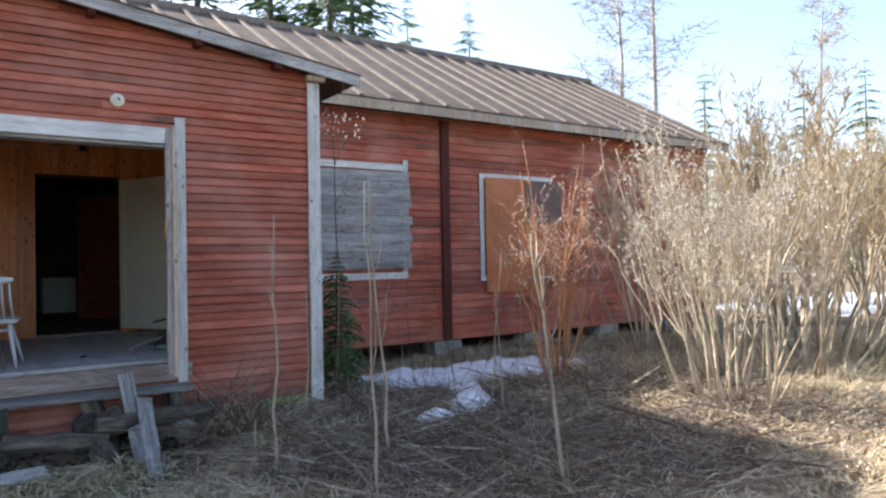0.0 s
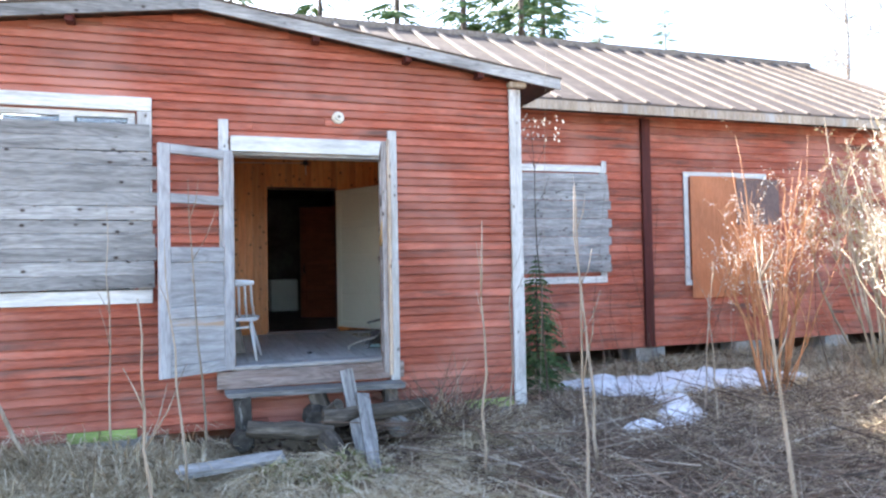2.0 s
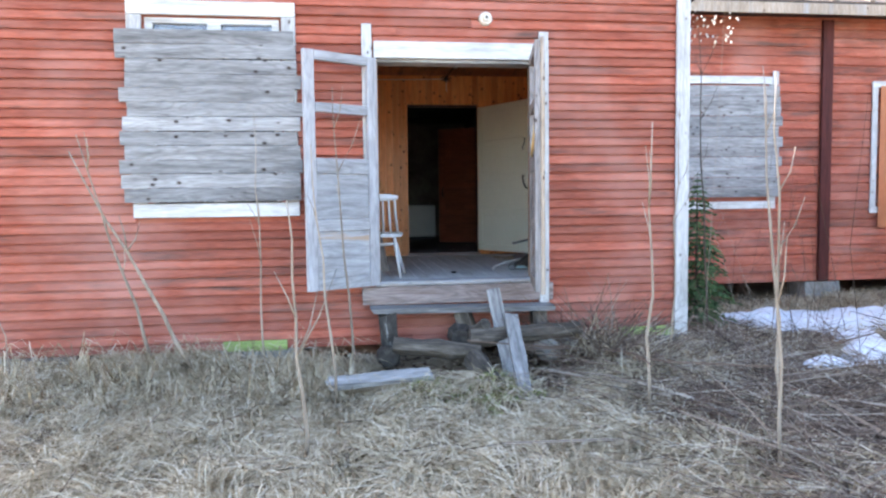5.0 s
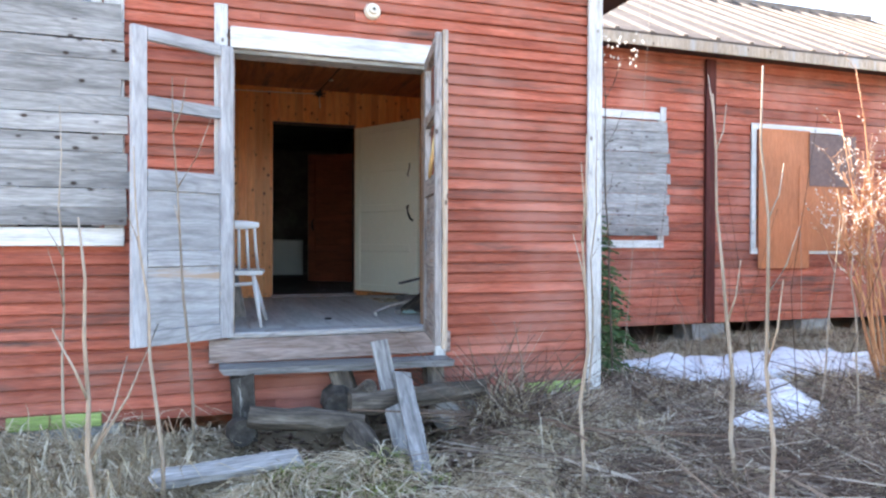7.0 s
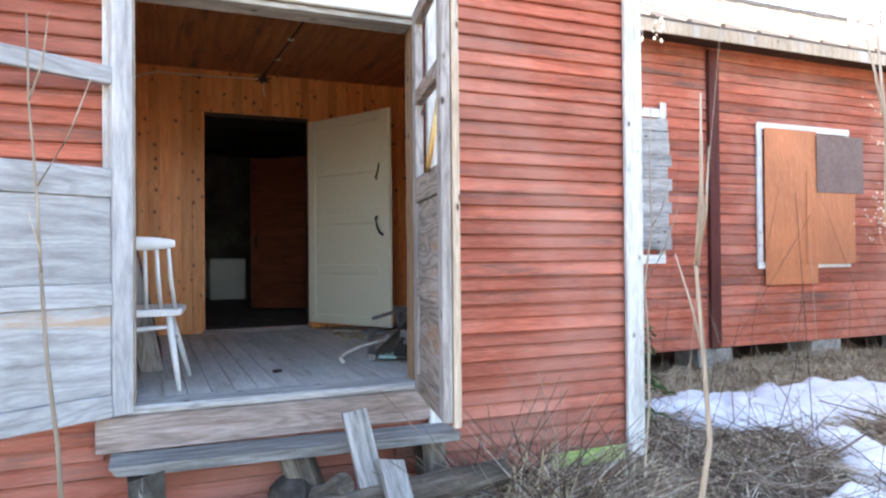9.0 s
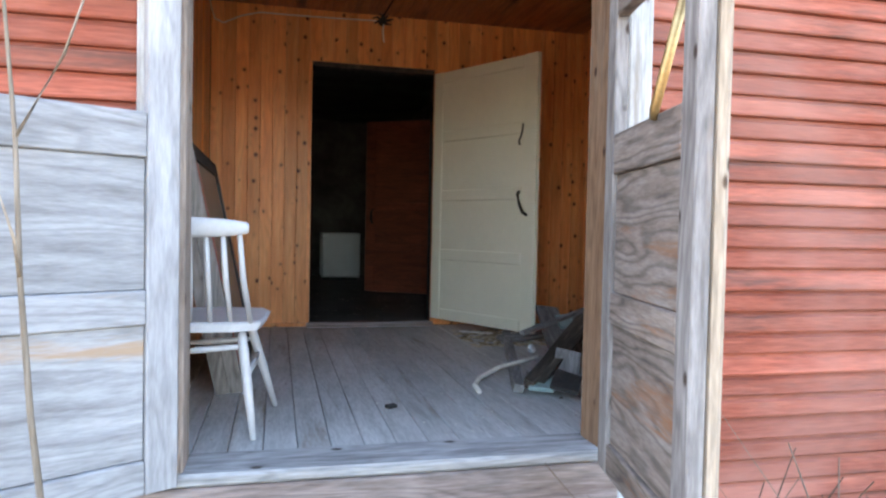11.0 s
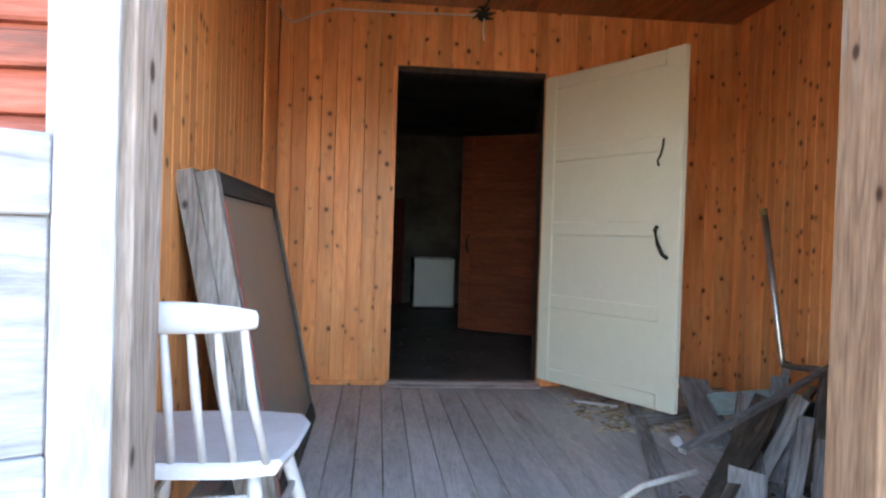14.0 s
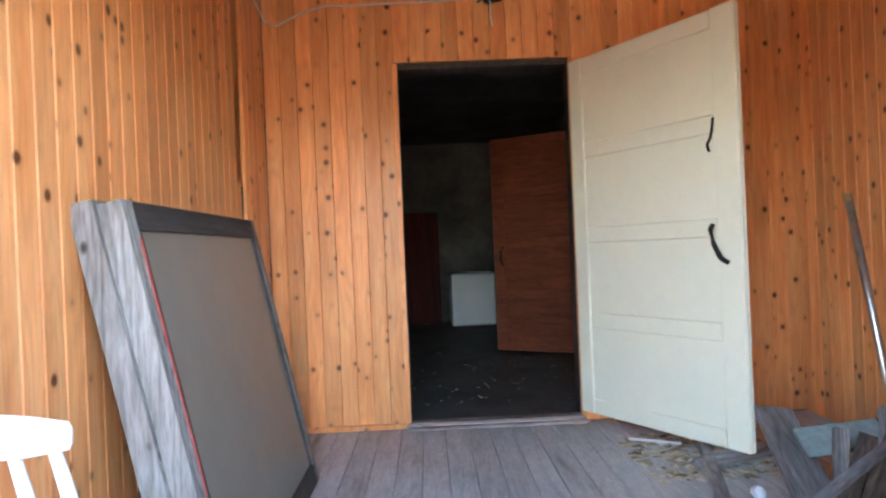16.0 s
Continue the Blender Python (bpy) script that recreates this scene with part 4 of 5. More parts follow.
def old_frame(y0, y1, foot, depth, label, pane):
    ob = thing("old_window_frame", (foot, (y0 + y1) / 2, FLOOR), label, "window frame", "leaning window frames")
    base = Vector((foot, 0, FLOOR + 0.005))
    H = 1.17
    def bar(nm, ya, yb, sa, sb, mat, d0=0.0, d1=depth):
        bm = bmesh.new()
        for s in (sa, sb):
            for yy in (ya, yb):
                for d in (d0, d1):
                    bm.verts.new(base + LEAN * s - OUT * d + Vector((0, yy, 0)))
        bmesh.ops.convex_hull(bm, input=bm.verts[:])
        return part(nm, bm, mat, ob)
    bar("stile", y0, y0 + 0.065, 0.0, H, OLD_FRAME)
    bar("stile", y1 - 0.05, y1, 0.0, H, OLD_FRAME)
    bar("rail", y0 + 0.066, y1 - 0.051, H - 0.075, H - 0.001, OLD_DARK)
    bar("rail", y0 + 0.066, y1 - 0.051, 0.0, 0.08, OLD_DARK)
    if pane:
        bar("pane", y0 + 0.08, y1 - 0.06, 0.081, H - 0.076, SCREEN, 0.014, 0.022)
        bar("bead", y0 + 0.066, y0 + 0.088, 0.082, H - 0.077, OLD_DARK, 0.003, 0.02)
        bar("bead", y1 - 0.068, y1 - 0.052, 0.082, H - 0.077, OLD_DARK, 0.003, 0.02)
        bar("red_edge", y0 + 0.055, y0 + 0.0645, 0.05, H - 0.1, REDLINE, -0.003, 0.004)
    return ob


old_frame(7.19, 8.50, 0.425, 0.062, "old timber window frame with dusty pane and red flaking edge", True)
old_frame(7.17, 8.47, 0.361, 0.062, "grey timber window frame leaning behind another", False)

# ceiling junction and cable
star = thing("junction_cluster", (1.34, BY - 0.05, 3.0), "black tangled cable junction under the ceiling", "junction box")
part("box", tube(bmesh.new(), [(1.34, BY - 0.005, 3.0), (1.34, BY - 0.05, 3.0)], [0.035, 0.028], 10), BLACKISH, star)
for i in range(7):
    a = i * 0.9
    part("wire", tube(bmesh.new(), [(1.34, BY - 0.03, 3.0), (1.34 + 0.05 * math.cos(a), BY - 0.055, 3.0 + 0.04 * math.sin(a)), (1.34 + 0.085 * math.cos(a + 0.2), BY - 0.04, 3.0 + 0.05 * math.sin(a + 0.3))], [0.012, 0.009, 0.004], 6), BLACKISH, star)
part("loose_end", tube(bmesh.new(), [(1.345, BY - 0.04, 2.97), (1.34, BY - 0.05, 2.9), (1.35, BY - 0.045, 2.83)], 0.006, 6), CABLE_W, star)
tagged(part("white_cable", tube(bmesh.new(), [(0.075, 8.9, 2.98), (0.075, 8.93, 3.03), (0.08, 9.1, 2.97), (0.10, 9.25, 2.90), (0.16, BY - 0.012, 2.885), (0.28, BY - 0.012, 2.945), (0.42, BY - 0.012, 2.985), (0.65, BY - 0.012, 2.985), (0.95, BY - 0.012, 2.99), (1.3, BY - 0.012, 3.0)], 0.0055, 6), CABLE_W, smooth=True), "thin white cable pinned along the pine wall", "cable")
tagged(part("black_cable", tube(bmesh.new(), [(1.34, BY - 0.03, 3.02), (1.35, BY - 0.06, 3.043), (1.38, 8.4, 3.043), (1.40, 7.6, 3.043), (1.38, 6.9, 3.043)], 0.008, 6), BLACKISH), "black cable along the porch ceiling", "cable")
for y in (8.7, 8.1, 7.5):
    tagged(part("cable_clip", boxes((1.36, 1.41, y, y + 0.02, 3.03, 3.049), bevel=0.004), CERAMIC), "small pale cable clip on the ceiling", "cable clip", "cable clips")
lampc = thing("ceiling_lamp_holder", (1.0, 7.0, 3.0), "pale bare lamp holder on the porch ceiling", "lamp holder")
part("holder", tube(bmesh.new(), [(1.38, 6.9, 3.048), (1.38, 6.9, 3.0), (1.38, 6.9, 2.97)], [0.05, 0.045, 0.03], 14), CERAMIC, lampc)

# scrap heap by the right wall
scrap = [((1.68, 6.95, 0.65), (2.20, 8.67, 0.65), 0.05, 0.04, GREY_L), ((1.74, 6.98, 0.66), (2.39, 7.73, 0.91), 0.055, 0.04, ROT_L), ((1.80, 7.0, 0.66), (2.46, 7.7, 0.93), 0.05, 0.03, ROT_L), ((2.06, 7.12, 0.655), (2.28, 7.62, 0.78), 0.06, 0.03, GREY_L), ((2.26, 7.40, 0.655), (2.56, 7.75, 0.92), 0.06, 0.03, GREY_L), ((2.23, 7.23, 0.655), (2.47, 7.53, 0.88), 0.055, 0.035, GREY_L), ((1.97, 7.08, 0.65), (2.05, 7.22, 0.78), 0.13, 0.015, GREY_L), ((1.86, 6.84, 0.66), (1.95, 6.99, 0.70), 0.13, 0.02, BLACKISH), ((2.17, 7.0, 0.655), (2.39, 7.3, 0.85), 0.05, 0.03, GREY_L), ((2.0, 6.81, 0.655), (2.10, 6.95, 0.76), 0.05, 0.035, ROT_L), ((2.3, 7.9, 0.65), (2.40, 8.4, 0.86), 0.16, 0.02, GREY_L), ((2.05, 8.35, 0.65), (2.6, 8.6, 0.66), 0.08, 0.02, GREY_L), ((2.35, 7.3, 0.66), (2.75, 7.8, 1.0), 0.07, 0.04, ROT_L), ((2.30, 7.75, 0.66), (2.46, 8.0, 0.88), 0.05, 0.03, GREY_L)]
for i, (p, q, w, h, mt) in enumerate(scrap):
    tagged(plank("scrap_board", p, q, w, h, mt, up=(0.1, -0.3, 1), rag=0.02, seed=30 + i), "grey broken board in the scrap heap" if mt is GREY_L else "dark old timber in the scrap heap", "board", "scrap heap boards")
rgs = random.Random(77)
for i in range(30):
    px, py = rgs.uniform(2.1, 2.55), rgs.uniform(6.85, 7.8)
    tagged(plank("scrap_board", (px, py, 0.66), (px + rgs.uniform(0.12, 0.35), py + rgs.uniform(0.1, 0.45), 0.66 + rgs.uniform(0.08, 0.38)), rgs.uniform(0.03, 0.075), rgs.uniform(0.015, 0.035), rgs.choice((GREY_L, ROT_L, ROT_L, BLACKISH)), up=(0.2, -0.4, 1), rag=0.02, seed=200 + i), "narrow broken lath in the scrap heap", "board", "scrap heap boards")
tagged(plank("teal_board", (1.78, 6.92, 0.65), (1.9, 7.1, 0.665), 0.12, 0.02, TEAL, up=(0, 0, 1), seed=60), "faded teal board in the scrap heap", "board")
tagged(plank("teal_board", (2.36, 8.1, 0.80), (2.66, 8.05, 0.84), 0.15, 0.02, TEAL, up=(0, -0.4, 1), seed=61), "faded teal board on top of the heap", "board")
rail = thing("steel_tube_frame", (2.6, 7.9, 0.7), "bent chromed steel tube frame leaning on boards", "tube frame")
part("upright", tube(bmesh.new(), [(2.62, 8.15, 1.74), (2.74, 8.15, 1.02), (2.745, 8.14, 0.98)], 0.016, 10), STEEL, rail, smooth=True)
part("arm", tube(bmesh.new(), [(2.745, 8.14, 0.985), (2.8, 7.75, 1.03), (2.82, 7.3, 1.06)], 0.016, 10), STEEL, rail, smooth=True)
part("cap", tube(bmesh.new(), [(2.617, 8.15, 1.735), (2.612, 8.15, 1.765)], 0.018, 10), BRASS, rail)
tagged(plank("long_batten", (1.73, 7.06, 0.895), (2.80, 7.85, 1.04), 0.03, 0.018, GREY_L, up=(0, 0, 1), seed=70), "long thin grey batten lying across the scrap heap", "batten")
tagged(part("bent_pipe", tube(bmesh.new(), [(1.50, 6.99, FLOOR + 0.012), (1.515, 7.12, FLOOR + 0.014), (1.58, 7.26, FLOOR + 0.02), (1.72, 7.36, FLOOR + 0.05), (1.95, 7.4, FLOOR + 0.09)], 0.012, 8), CABLE_W, smooth=True), "pale bent plastic pipe on the porch floor", "pipe")
bm = bmesh.new()
bmesh.ops.create_icosphere(bm, subdivisions=2, radius=0.028)
for v in bm.verts:
    v.co = v.co * (1 + 0.3 * noise.noise(v.co * 40)) + Vector((2.15, 8.02, FLOOR + 0.025))
tagged(part("crumpled_paper", bm, CHAIR_W), "crumpled white paper ball on the floor", "paper")
tagged(plank("white_stick", (1.9, 8.86, FLOOR + 0.012), (2.12, 8.74, FLOOR + 0.012), 0.02, 0.01, CHAIR_W, seed=71), "thin white strip on the floor", "strip")
tagged(plank("white_stick", (1.95, 6.62, FLOOR + 0.012), (2.08, 6.68, FLOOR + 0.014), 0.02, 0.015, CHAIR_W, seed=72), "thin white strip on the floor", "strip")
tagged(plank("dark_chip", (1.03, 6.80, FLOOR + 0.01), (1.07, 6.82, FLOOR + 0.01), 0.03, 0.014, BLACKISH, seed=73), "small dark scrap on the floor planks", "scrap")


def flecks(name, count, region, z, size, seed, material, label):
    """Small flat litter scattered on a floor."""
    rg = random.Random(seed)
    vs, fs = [], []
    for _ in range(count):
        x, y, a = rg.uniform(region[0], region[1]), rg.uniform(region[2], region[3]), rg.uniform(0, 6.28)
        s, t = size * rg.uniform(0.4, 1.4), size * rg.uniform(0.2, 0.7)
        c, d = math.cos(a), math.sin(a)
        k = len(vs)
        for u, v in ((-s, -t), (s, -t * 0.6), (s * 0.8, t), (-s * 0.7, t * 0.8)):
            vs.append((x + u * c - v * d, y + u * d + v * c, z + 0.001))
        vs.append((x, y, z + 0.004 + t * 0.4))
        fs += [(k, k + 1, k + 4), (k + 1, k + 2, k + 4), (k + 2, k + 3, k + 4), (k + 3, k, k + 4)]
    return tagged(raw_mesh(name, vs, fs, material), label, "litter", kind="stuff")


flecks("paint_flakes", 230, (0.2, 2.9, 6.4, 9.2), FLOOR, 0.007, 91, CHIPS, "pale paint flakes scattered on the porch floor")
flecks("paint_flakes", 160, (0.5, 2.2, 9.8, 12.5), FLOOR, 0.010, 92, CHIPS, "pale flakes scattered on the dark room floor")
flecks("wood_litter", 90, (1.85, 2.7, 6.6, 7.6), FLOOR, 0.02, 93, TWIGS, "brown splinters around the scrap heap")
flecks("straw_litter", 420, (1.85, 2.5, 8.25, 8.95), FLOOR, 0.03, 94, GRASS, "dry straw litter below the open cream door")

# ---- snow ----


def snow_patch(name, x0, x1, y0, y1, step, mask, label):
    vs, fs, idx = [], [], {}
    nxs, nys = int((x1 - x0) / step), int((y1 - y0) / step)
    for j in range(nys + 1):
        for i in range(nxs + 1):
            x, y = x0 + i * step, y0 + j * step
            m = mask(x, y)
            if m > -0.12:
                t = max(-0.02, min(0.11, m * 0.25)) + 0.015 * noise.noise((x * 5, y * 5, 2))
                idx[(i, j)] = len(vs)
                vs.append((x, y, ground_z(x, y) + t))
    for j in range(nys):
        for i in range(nxs):
            q = [idx.get(k) for k in ((i, j), (i + 1, j), (i + 1, j + 1), (i, j + 1))]
            if None not in q:
                fs.append(tuple(q))
    return tagged(raw_mesh(name, vs, fs, SNOW, smooth=True), label, "snow", kind="stuff")


def patch_mask(x, y):
    m = max(1 - math.hypot((x - 6.2) / 1.7, (y - 7.3) / 0.85), 0.8 - math.hypot((x - 4.9) / 0.75, (y - 7.75) / 0.42), 0.8 - math.hypot((x - 4.95 - 0.55 * (y - 6.0)) / 0.36, (y - 6.1) / 1.0), 0.55 - math.hypot((x - 4.15) / 0.5, (y - 5.3) / 0.32), 0.4 - math.hypot((x - 7.6) / 0.8, (y - 7.0) / 0.5))
    return m + 0.35 * noise.noise((x * 1.9, y * 1.9, 7)) + 0.28 * noise.noise((x * 3.4, y * 3.4, 4)) + 0.2 * noise.noise((x * 6, y * 6, 1)) + 0.05


snow_patch("snow_patch", 3.7, 8.6, 4.8, 8.7, 0.045, patch_mask, "thin melting snow patch on brown dead grass")
snow_patch("snow_patch", 16, 34, 6, 16, 0.3, lambda x, y: 0.8 - math.hypot((x - 25) / 8, (y - 11) / 4) + 0.4 * noise.noise((x * 0.4, y * 0.4, 0)), "far strip of old snow in the field")

# ---- dead grass and twigs ----


def in_house(x, y):
    return (-3.2 < x < 3.2 and y > 6.2) or (x > 3.15 and y > 9.6) or (x < -3.2 and y > 40)


def blades(name, count, region, lengths, seed, material, label, flat=0.35, width=0.0035, keep=None):
    rg = random.Random(seed)
    vs, fs = [], []
    made = 0
    while made < count:
        cx, cy = rg.uniform(region[0], region[1]), rg.uniform(region[2], region[3])
        if in_house(cx, cy) or (keep and rg.random() > keep(cx, cy)):
            continue
        a0 = rg.uniform(0, 6.28)
        tuft = rg.randint(5, 14)
        spread = rg.uniform(0.03, 0.1)
        wild = rg.uniform(0.2, 1.0)
        for _ in range(tuft):
            x, y = cx + rg.gauss(0, spread), cy + rg.gauss(0, spread)
            if in_house(x, y):
                continue
            a = a0 + rg.gauss(0, wild)
            L = rg.uniform(*lengths)
            up = abs(rg.gauss(0, flat))
            dx, dy = math.cos(a), math.sin(a)
            z = ground_z(x, y)
            h1, h2 = L * (0.12 + 0.5 * up), L * (0.06 + 0.55 * up) * rg.uniform(0.2, 1.2)
            px, py = -dy * width, dx * width
            mx, my = x + dx * L * 0.5, y + dy * L * 0.5
            if in_house(mx, my) or in_house(x + dx * L, y + dy * L):
                continue
            tz = max(h2 + z, ground_z(x + dx * L, y + dy * L) + 0.01)
            k = len(vs)
            vs += [(x - px, y - py, z - 0.01), (x + px, y + py, z - 0.01), (mx - px, my - py, z + h1), (mx + px, my + py, z + h1 + 0.002), (x + dx * L + rg.gauss(0, 0.03), y + dy * L + rg.gauss(0, 0.03), tz)]
            fs += [(k, k + 1, k + 3, k + 2), (k + 2, k + 3, k + 4)]
            made += 1
    return tagged(raw_mesh(name, vs, fs, material), label, "grass", kind="stuff")


def thin_snow(x, y):
    if 0.1 < x < 1.95 and 5.1 < y:
        return 0.03
    if patch_mask(x, y) > -0.05:
        return 0.015
    base = 0.35 if x > 1.9 + 0.5 * noise.noise((y, 0, 3)) else 1.0
    return base if noise.noise((x * 1.6, y * 1.6, 9)) > -0.05 else base * 0.2


blades("dead_grass", 60000, (-4.5, 7.5, 1.8, 6.6), (0.10, 0.36), 1, GRASS, "matted pale dead grass lying flat over the yard", 0.22, 0.003, thin_snow)
blades("dead_grass", 14000, (3.0, 12.0, 6.0, 9.6), (0.12, 0.36), 2, GRASS, "dead grass along the long red wall", 0.3, 0.0035, lambda x, y: 0.015 if patch_mask(x, y) > -0.05 else 1.0)
blades("dead_grass", 60000, (5.4, 17.0, -0.5, 7.0), (0.15, 0.4), 3, STRAW, "sunlit straw-coloured dead grass in the open yard", 0.25, 0.006)
blades("dead_grass", 9000, (-12.0, -3.2, 2.0, 14.0), (0.15, 0.45), 4, GRASS, "sunlit dead grass beside the house corner", 0.3, 0.006)
blades("dead_grass", 5000, (-3.1, 3.0, 5.0, 6.15), (0.15, 0.4), 5, GRASS, "tufts of dead grass against the wall foot", 0.6, 0.003, lambda x, y: 0.0 if 0.0 < x < 2.0 else 1.0)
def leaf_litter(name, count, region, seed, label):
    """Curled dead leaves and bark scraps lying on the soil."""
    rg = random.Random(seed)
    vs, fs = [], []
    for _ in range(count):
        x, y, a, t = rg.uniform(region[0], region[1]), rg.uniform(region[2], region[3]), rg.uniform(0, 6.28), rg.uniform(0.015, 0.04)
        if in_house(x, y) or patch_mask(x, y) > -0.05:
            continue
        c, d, z, k = math.cos(a) * t, math.sin(a) * t, ground_z(x, y) + 0.006, len(vs)
        vs += [(x + c, y + d, z + rg.uniform(0, 0.02)), (x - d * 0.6, y + c * 0.6, z + rg.uniform(0, 0.02)), (x - c, y - d, z + rg.uniform(0, 0.02)), (x + d * 0.6, y - c * 0.6, z + rg.uniform(0, 0.02)), (x, y, z)]
        fs += [(k, k + 1, k + 4), (k + 1, k + 2, k + 4), (k + 2, k + 3, k + 4), (k + 3, k, k + 4)]
    return tagged(raw_mesh(name, vs, fs, TWIGS), label, "leaf litter", kind="stuff")


leaf_litter("leaf_litter", 9000, (1.9, 7.5, 2.4, 8.0), 21, "dark brown dead leaves and bark scraps on soil")
leaf_litter("leaf_litter", 1600, (0.0, 2.0, 4.8, 6.15), 22, "dark rotten scraps under and before the doorstep")
blades("mossy_tuft", 900, (0.3, 1.35, 4.9, 5.5), (0.04, 0.12), 6, MOSS, "low green moss and grass by the step", 0.7, 0.004)


def tussocks(name, spots, seed, material, label, lengths=(0.2, 0.42), width=0.003):
    """Clumps of long dead blades that rise from one foot and droop over to one side."""
    rg = random.Random(seed)
    vs, fs = [], []
    for cx, cy, count, size in spots:
        lean, fan = rg.uniform(0, 6.28), rg.uniform(0.5, 1.6)
        for _ in range(count):
            x, y = cx + rg.gauss(0, 0.07 * size), cy + rg.gauss(0, 0.07 * size)
            a = lean + rg.gauss(0, fan)
            dx, dy = math.cos(a), math.sin(a)
            L = rg.uniform(*lengths) * size
            if in_house(x + dx * L, y + dy * L) or in_house(x, y):
                continue
            rise = rg.uniform(0.15, 0.55)
            z, curl = ground_z(x, y), rg.gauss(0, 0.25)
            k = len(vs)
            for q in (0.0, 0.3, 0.65, 1.0):
                bx, by = x + dx * L * q - dy * curl * L * q * q, y + dy * L * q + dx * curl * L * q * q
                bz = z - 0.01 + L * rise * (2.6 * q - 2.5 * q * q)
                bz = max(bz, ground_z(bx, by) + 0.004)
                ww = width * (1 - 0.75 * q)
                vs += [(bx - dy * ww, by + dx * ww, bz), (bx + dy * ww, by - dx * ww, bz + 0.0015)]
            fs += [(k, k + 1, k + 3, k + 2), (k + 2, k + 3, k + 5, k + 4), (k + 4, k + 5, k + 7, k + 6)]
    return tagged(raw_mesh(name, vs, fs, material), label, "grass", kind="stuff")


rgt = random.Random(404)
yard = [(rgt.uniform(-3.6, 2.4), rgt.uniform(2.2, 6.0), rgt.randint(50, 110), rgt.uniform(0.7, 1.25)) for _ in range(420)]
tussocks("grass_tussocks", [p for p in yard if not (0.05 < p[0] < 1.95 and p[1] > 4.75)], 405, GRASS, "drooping tussocks of greyish dead grass in the yard")
tussocks("grass_tussocks", [(mx + rgt.gauss(0, 0.14), my + rgt.gauss(0, 0.22), 90, rgt.uniform(0.6, 0.95)) for mx, my in ((0.42, 5.1), (1.04, 5.0), (2.1, 5.5), (2.5, 5.2), (0.1, 5.5)) for _ in range(4)], 406, GRASS, "dead grass drooping over buried timbers by the step")
tussocks("grass_tussocks", [(rgt.uniform(2.2, 7.5), rgt.uniform(2.4, 9.3), rgt.randint(25, 60), rgt.uniform(0.6, 1.1)) for _ in range(150)], 407, GRASS, "scattered dead grass clumps among brown brushwood", (0.2, 0.4))
tussocks("moss_clumps", [(rgt.gauss(cx, 0.1), rgt.gauss(cy, 0.12), 60, 0.5) for cx, cy in ((0.5, 5.0), (0.75, 5.35), (-0.3, 4.6), (1.05, 4.75)) for _ in range(4)], 408, MOSS, "low green moss and young grass by the step", (0.1, 0.25))


def sticks(name, count, region, lengths, seed, label, up=0.12, r=0.003):
    rg = random.Random(seed)
    vs, fs = [], []
    made = 0
    while made < count:
        x, y = rg.uniform(region[0], region[1]), rg.uniform(region[2], region[3])
        a, L = rg.uniform(0, 6.28), rg.uniform(*lengths)
        dx, dy = math.cos(a), math.sin(a)
        if in_house(x, y) or in_house(x + dx * L, y + dy * L) or (patch_mask(x + dx * L / 2, y + dy * L / 2) > 0 and rg.random() < 0.93):
            continue
        z = ground_z(x, y) + 0.01
        e = abs(rg.gauss(0, up)) * L
        rr = r * rg.uniform(0.6, 1.8)
        bend = rg.uniform(-0.15, 0.15) * L
        k = len(vs)
        for f in (0, 0.5, 1):
            bx, by = x + dx * L * f - dy * bend * math.sin(f * 3.14), y + dy * L * f + dx * bend * math.sin(f * 3.14)
            bz = max(z + e * f, ground_z(bx, by) + 0.008)
            s = rr * (1 - 0.6 * f)
            vs += [(bx - dy * s, by + dx * s, bz), (bx + dy * s, by - dx * s, bz), (bx, by, bz + 1.7 * s)]
        for q in (0, 3):
            for i in range(3):
                fs.append((k + q + i, k + q + (i + 1) % 3, k + q + 3 + (i + 1) % 3, k + q + 3 + i))
        made += 1
    return tagged(raw_mesh(name, vs, fs, TWIGS), label, "twigs", kind="stuff")


sticks("fallen_twigs", 11000, (1.9, 7.6, 2.4, 7.6), (0.15, 0.8), 11, "brown fallen twigs and dead stalks in the grass", 0.2)
sticks("fallen_twigs", 500, (-3.5, 1.5, 3.0, 6.0), (0.15, 0.6), 12, "thin dead twigs lying in the grass", 0.15)
sticks("brush_heap", 500, (1.85, 2.6, 5.35, 6.05), (0.2, 0.6), 13, "tangled brown brushwood heap beside the step", 0.55, 0.004)
sticks("fallen_branches", 170, (2.0, 7.4, 2.6, 6.6), (0.5, 1.4), 15, "thick dark dead branches lying among the twigs", 0.12, 0.009)
sticks("bramble_stems", 420, (2.2, 7.2, 2.8, 6.4), (0.3, 0.8), 16, "arching brown bramble stems over the ground", 0.55, 0.003)
sticks("dead_stalks", 260, (3.0, 9.0, 3.4, 9.0), (0.4, 1.1), 14, "upright dry weed stalks", 1.3, 0.0025)

# ---- saplings and willows ----


def stem_points(base, top, rg, wob=0.03, n=5):
    b, t = Vector(base), Vector(top)
    return [b.lerp(t, i / n) + (Vector((rg.uniform(-wob, wob), rg.uniform(-wob, wob), 0)) if 0 < i < n else Vector()) for i in range(n + 1)]


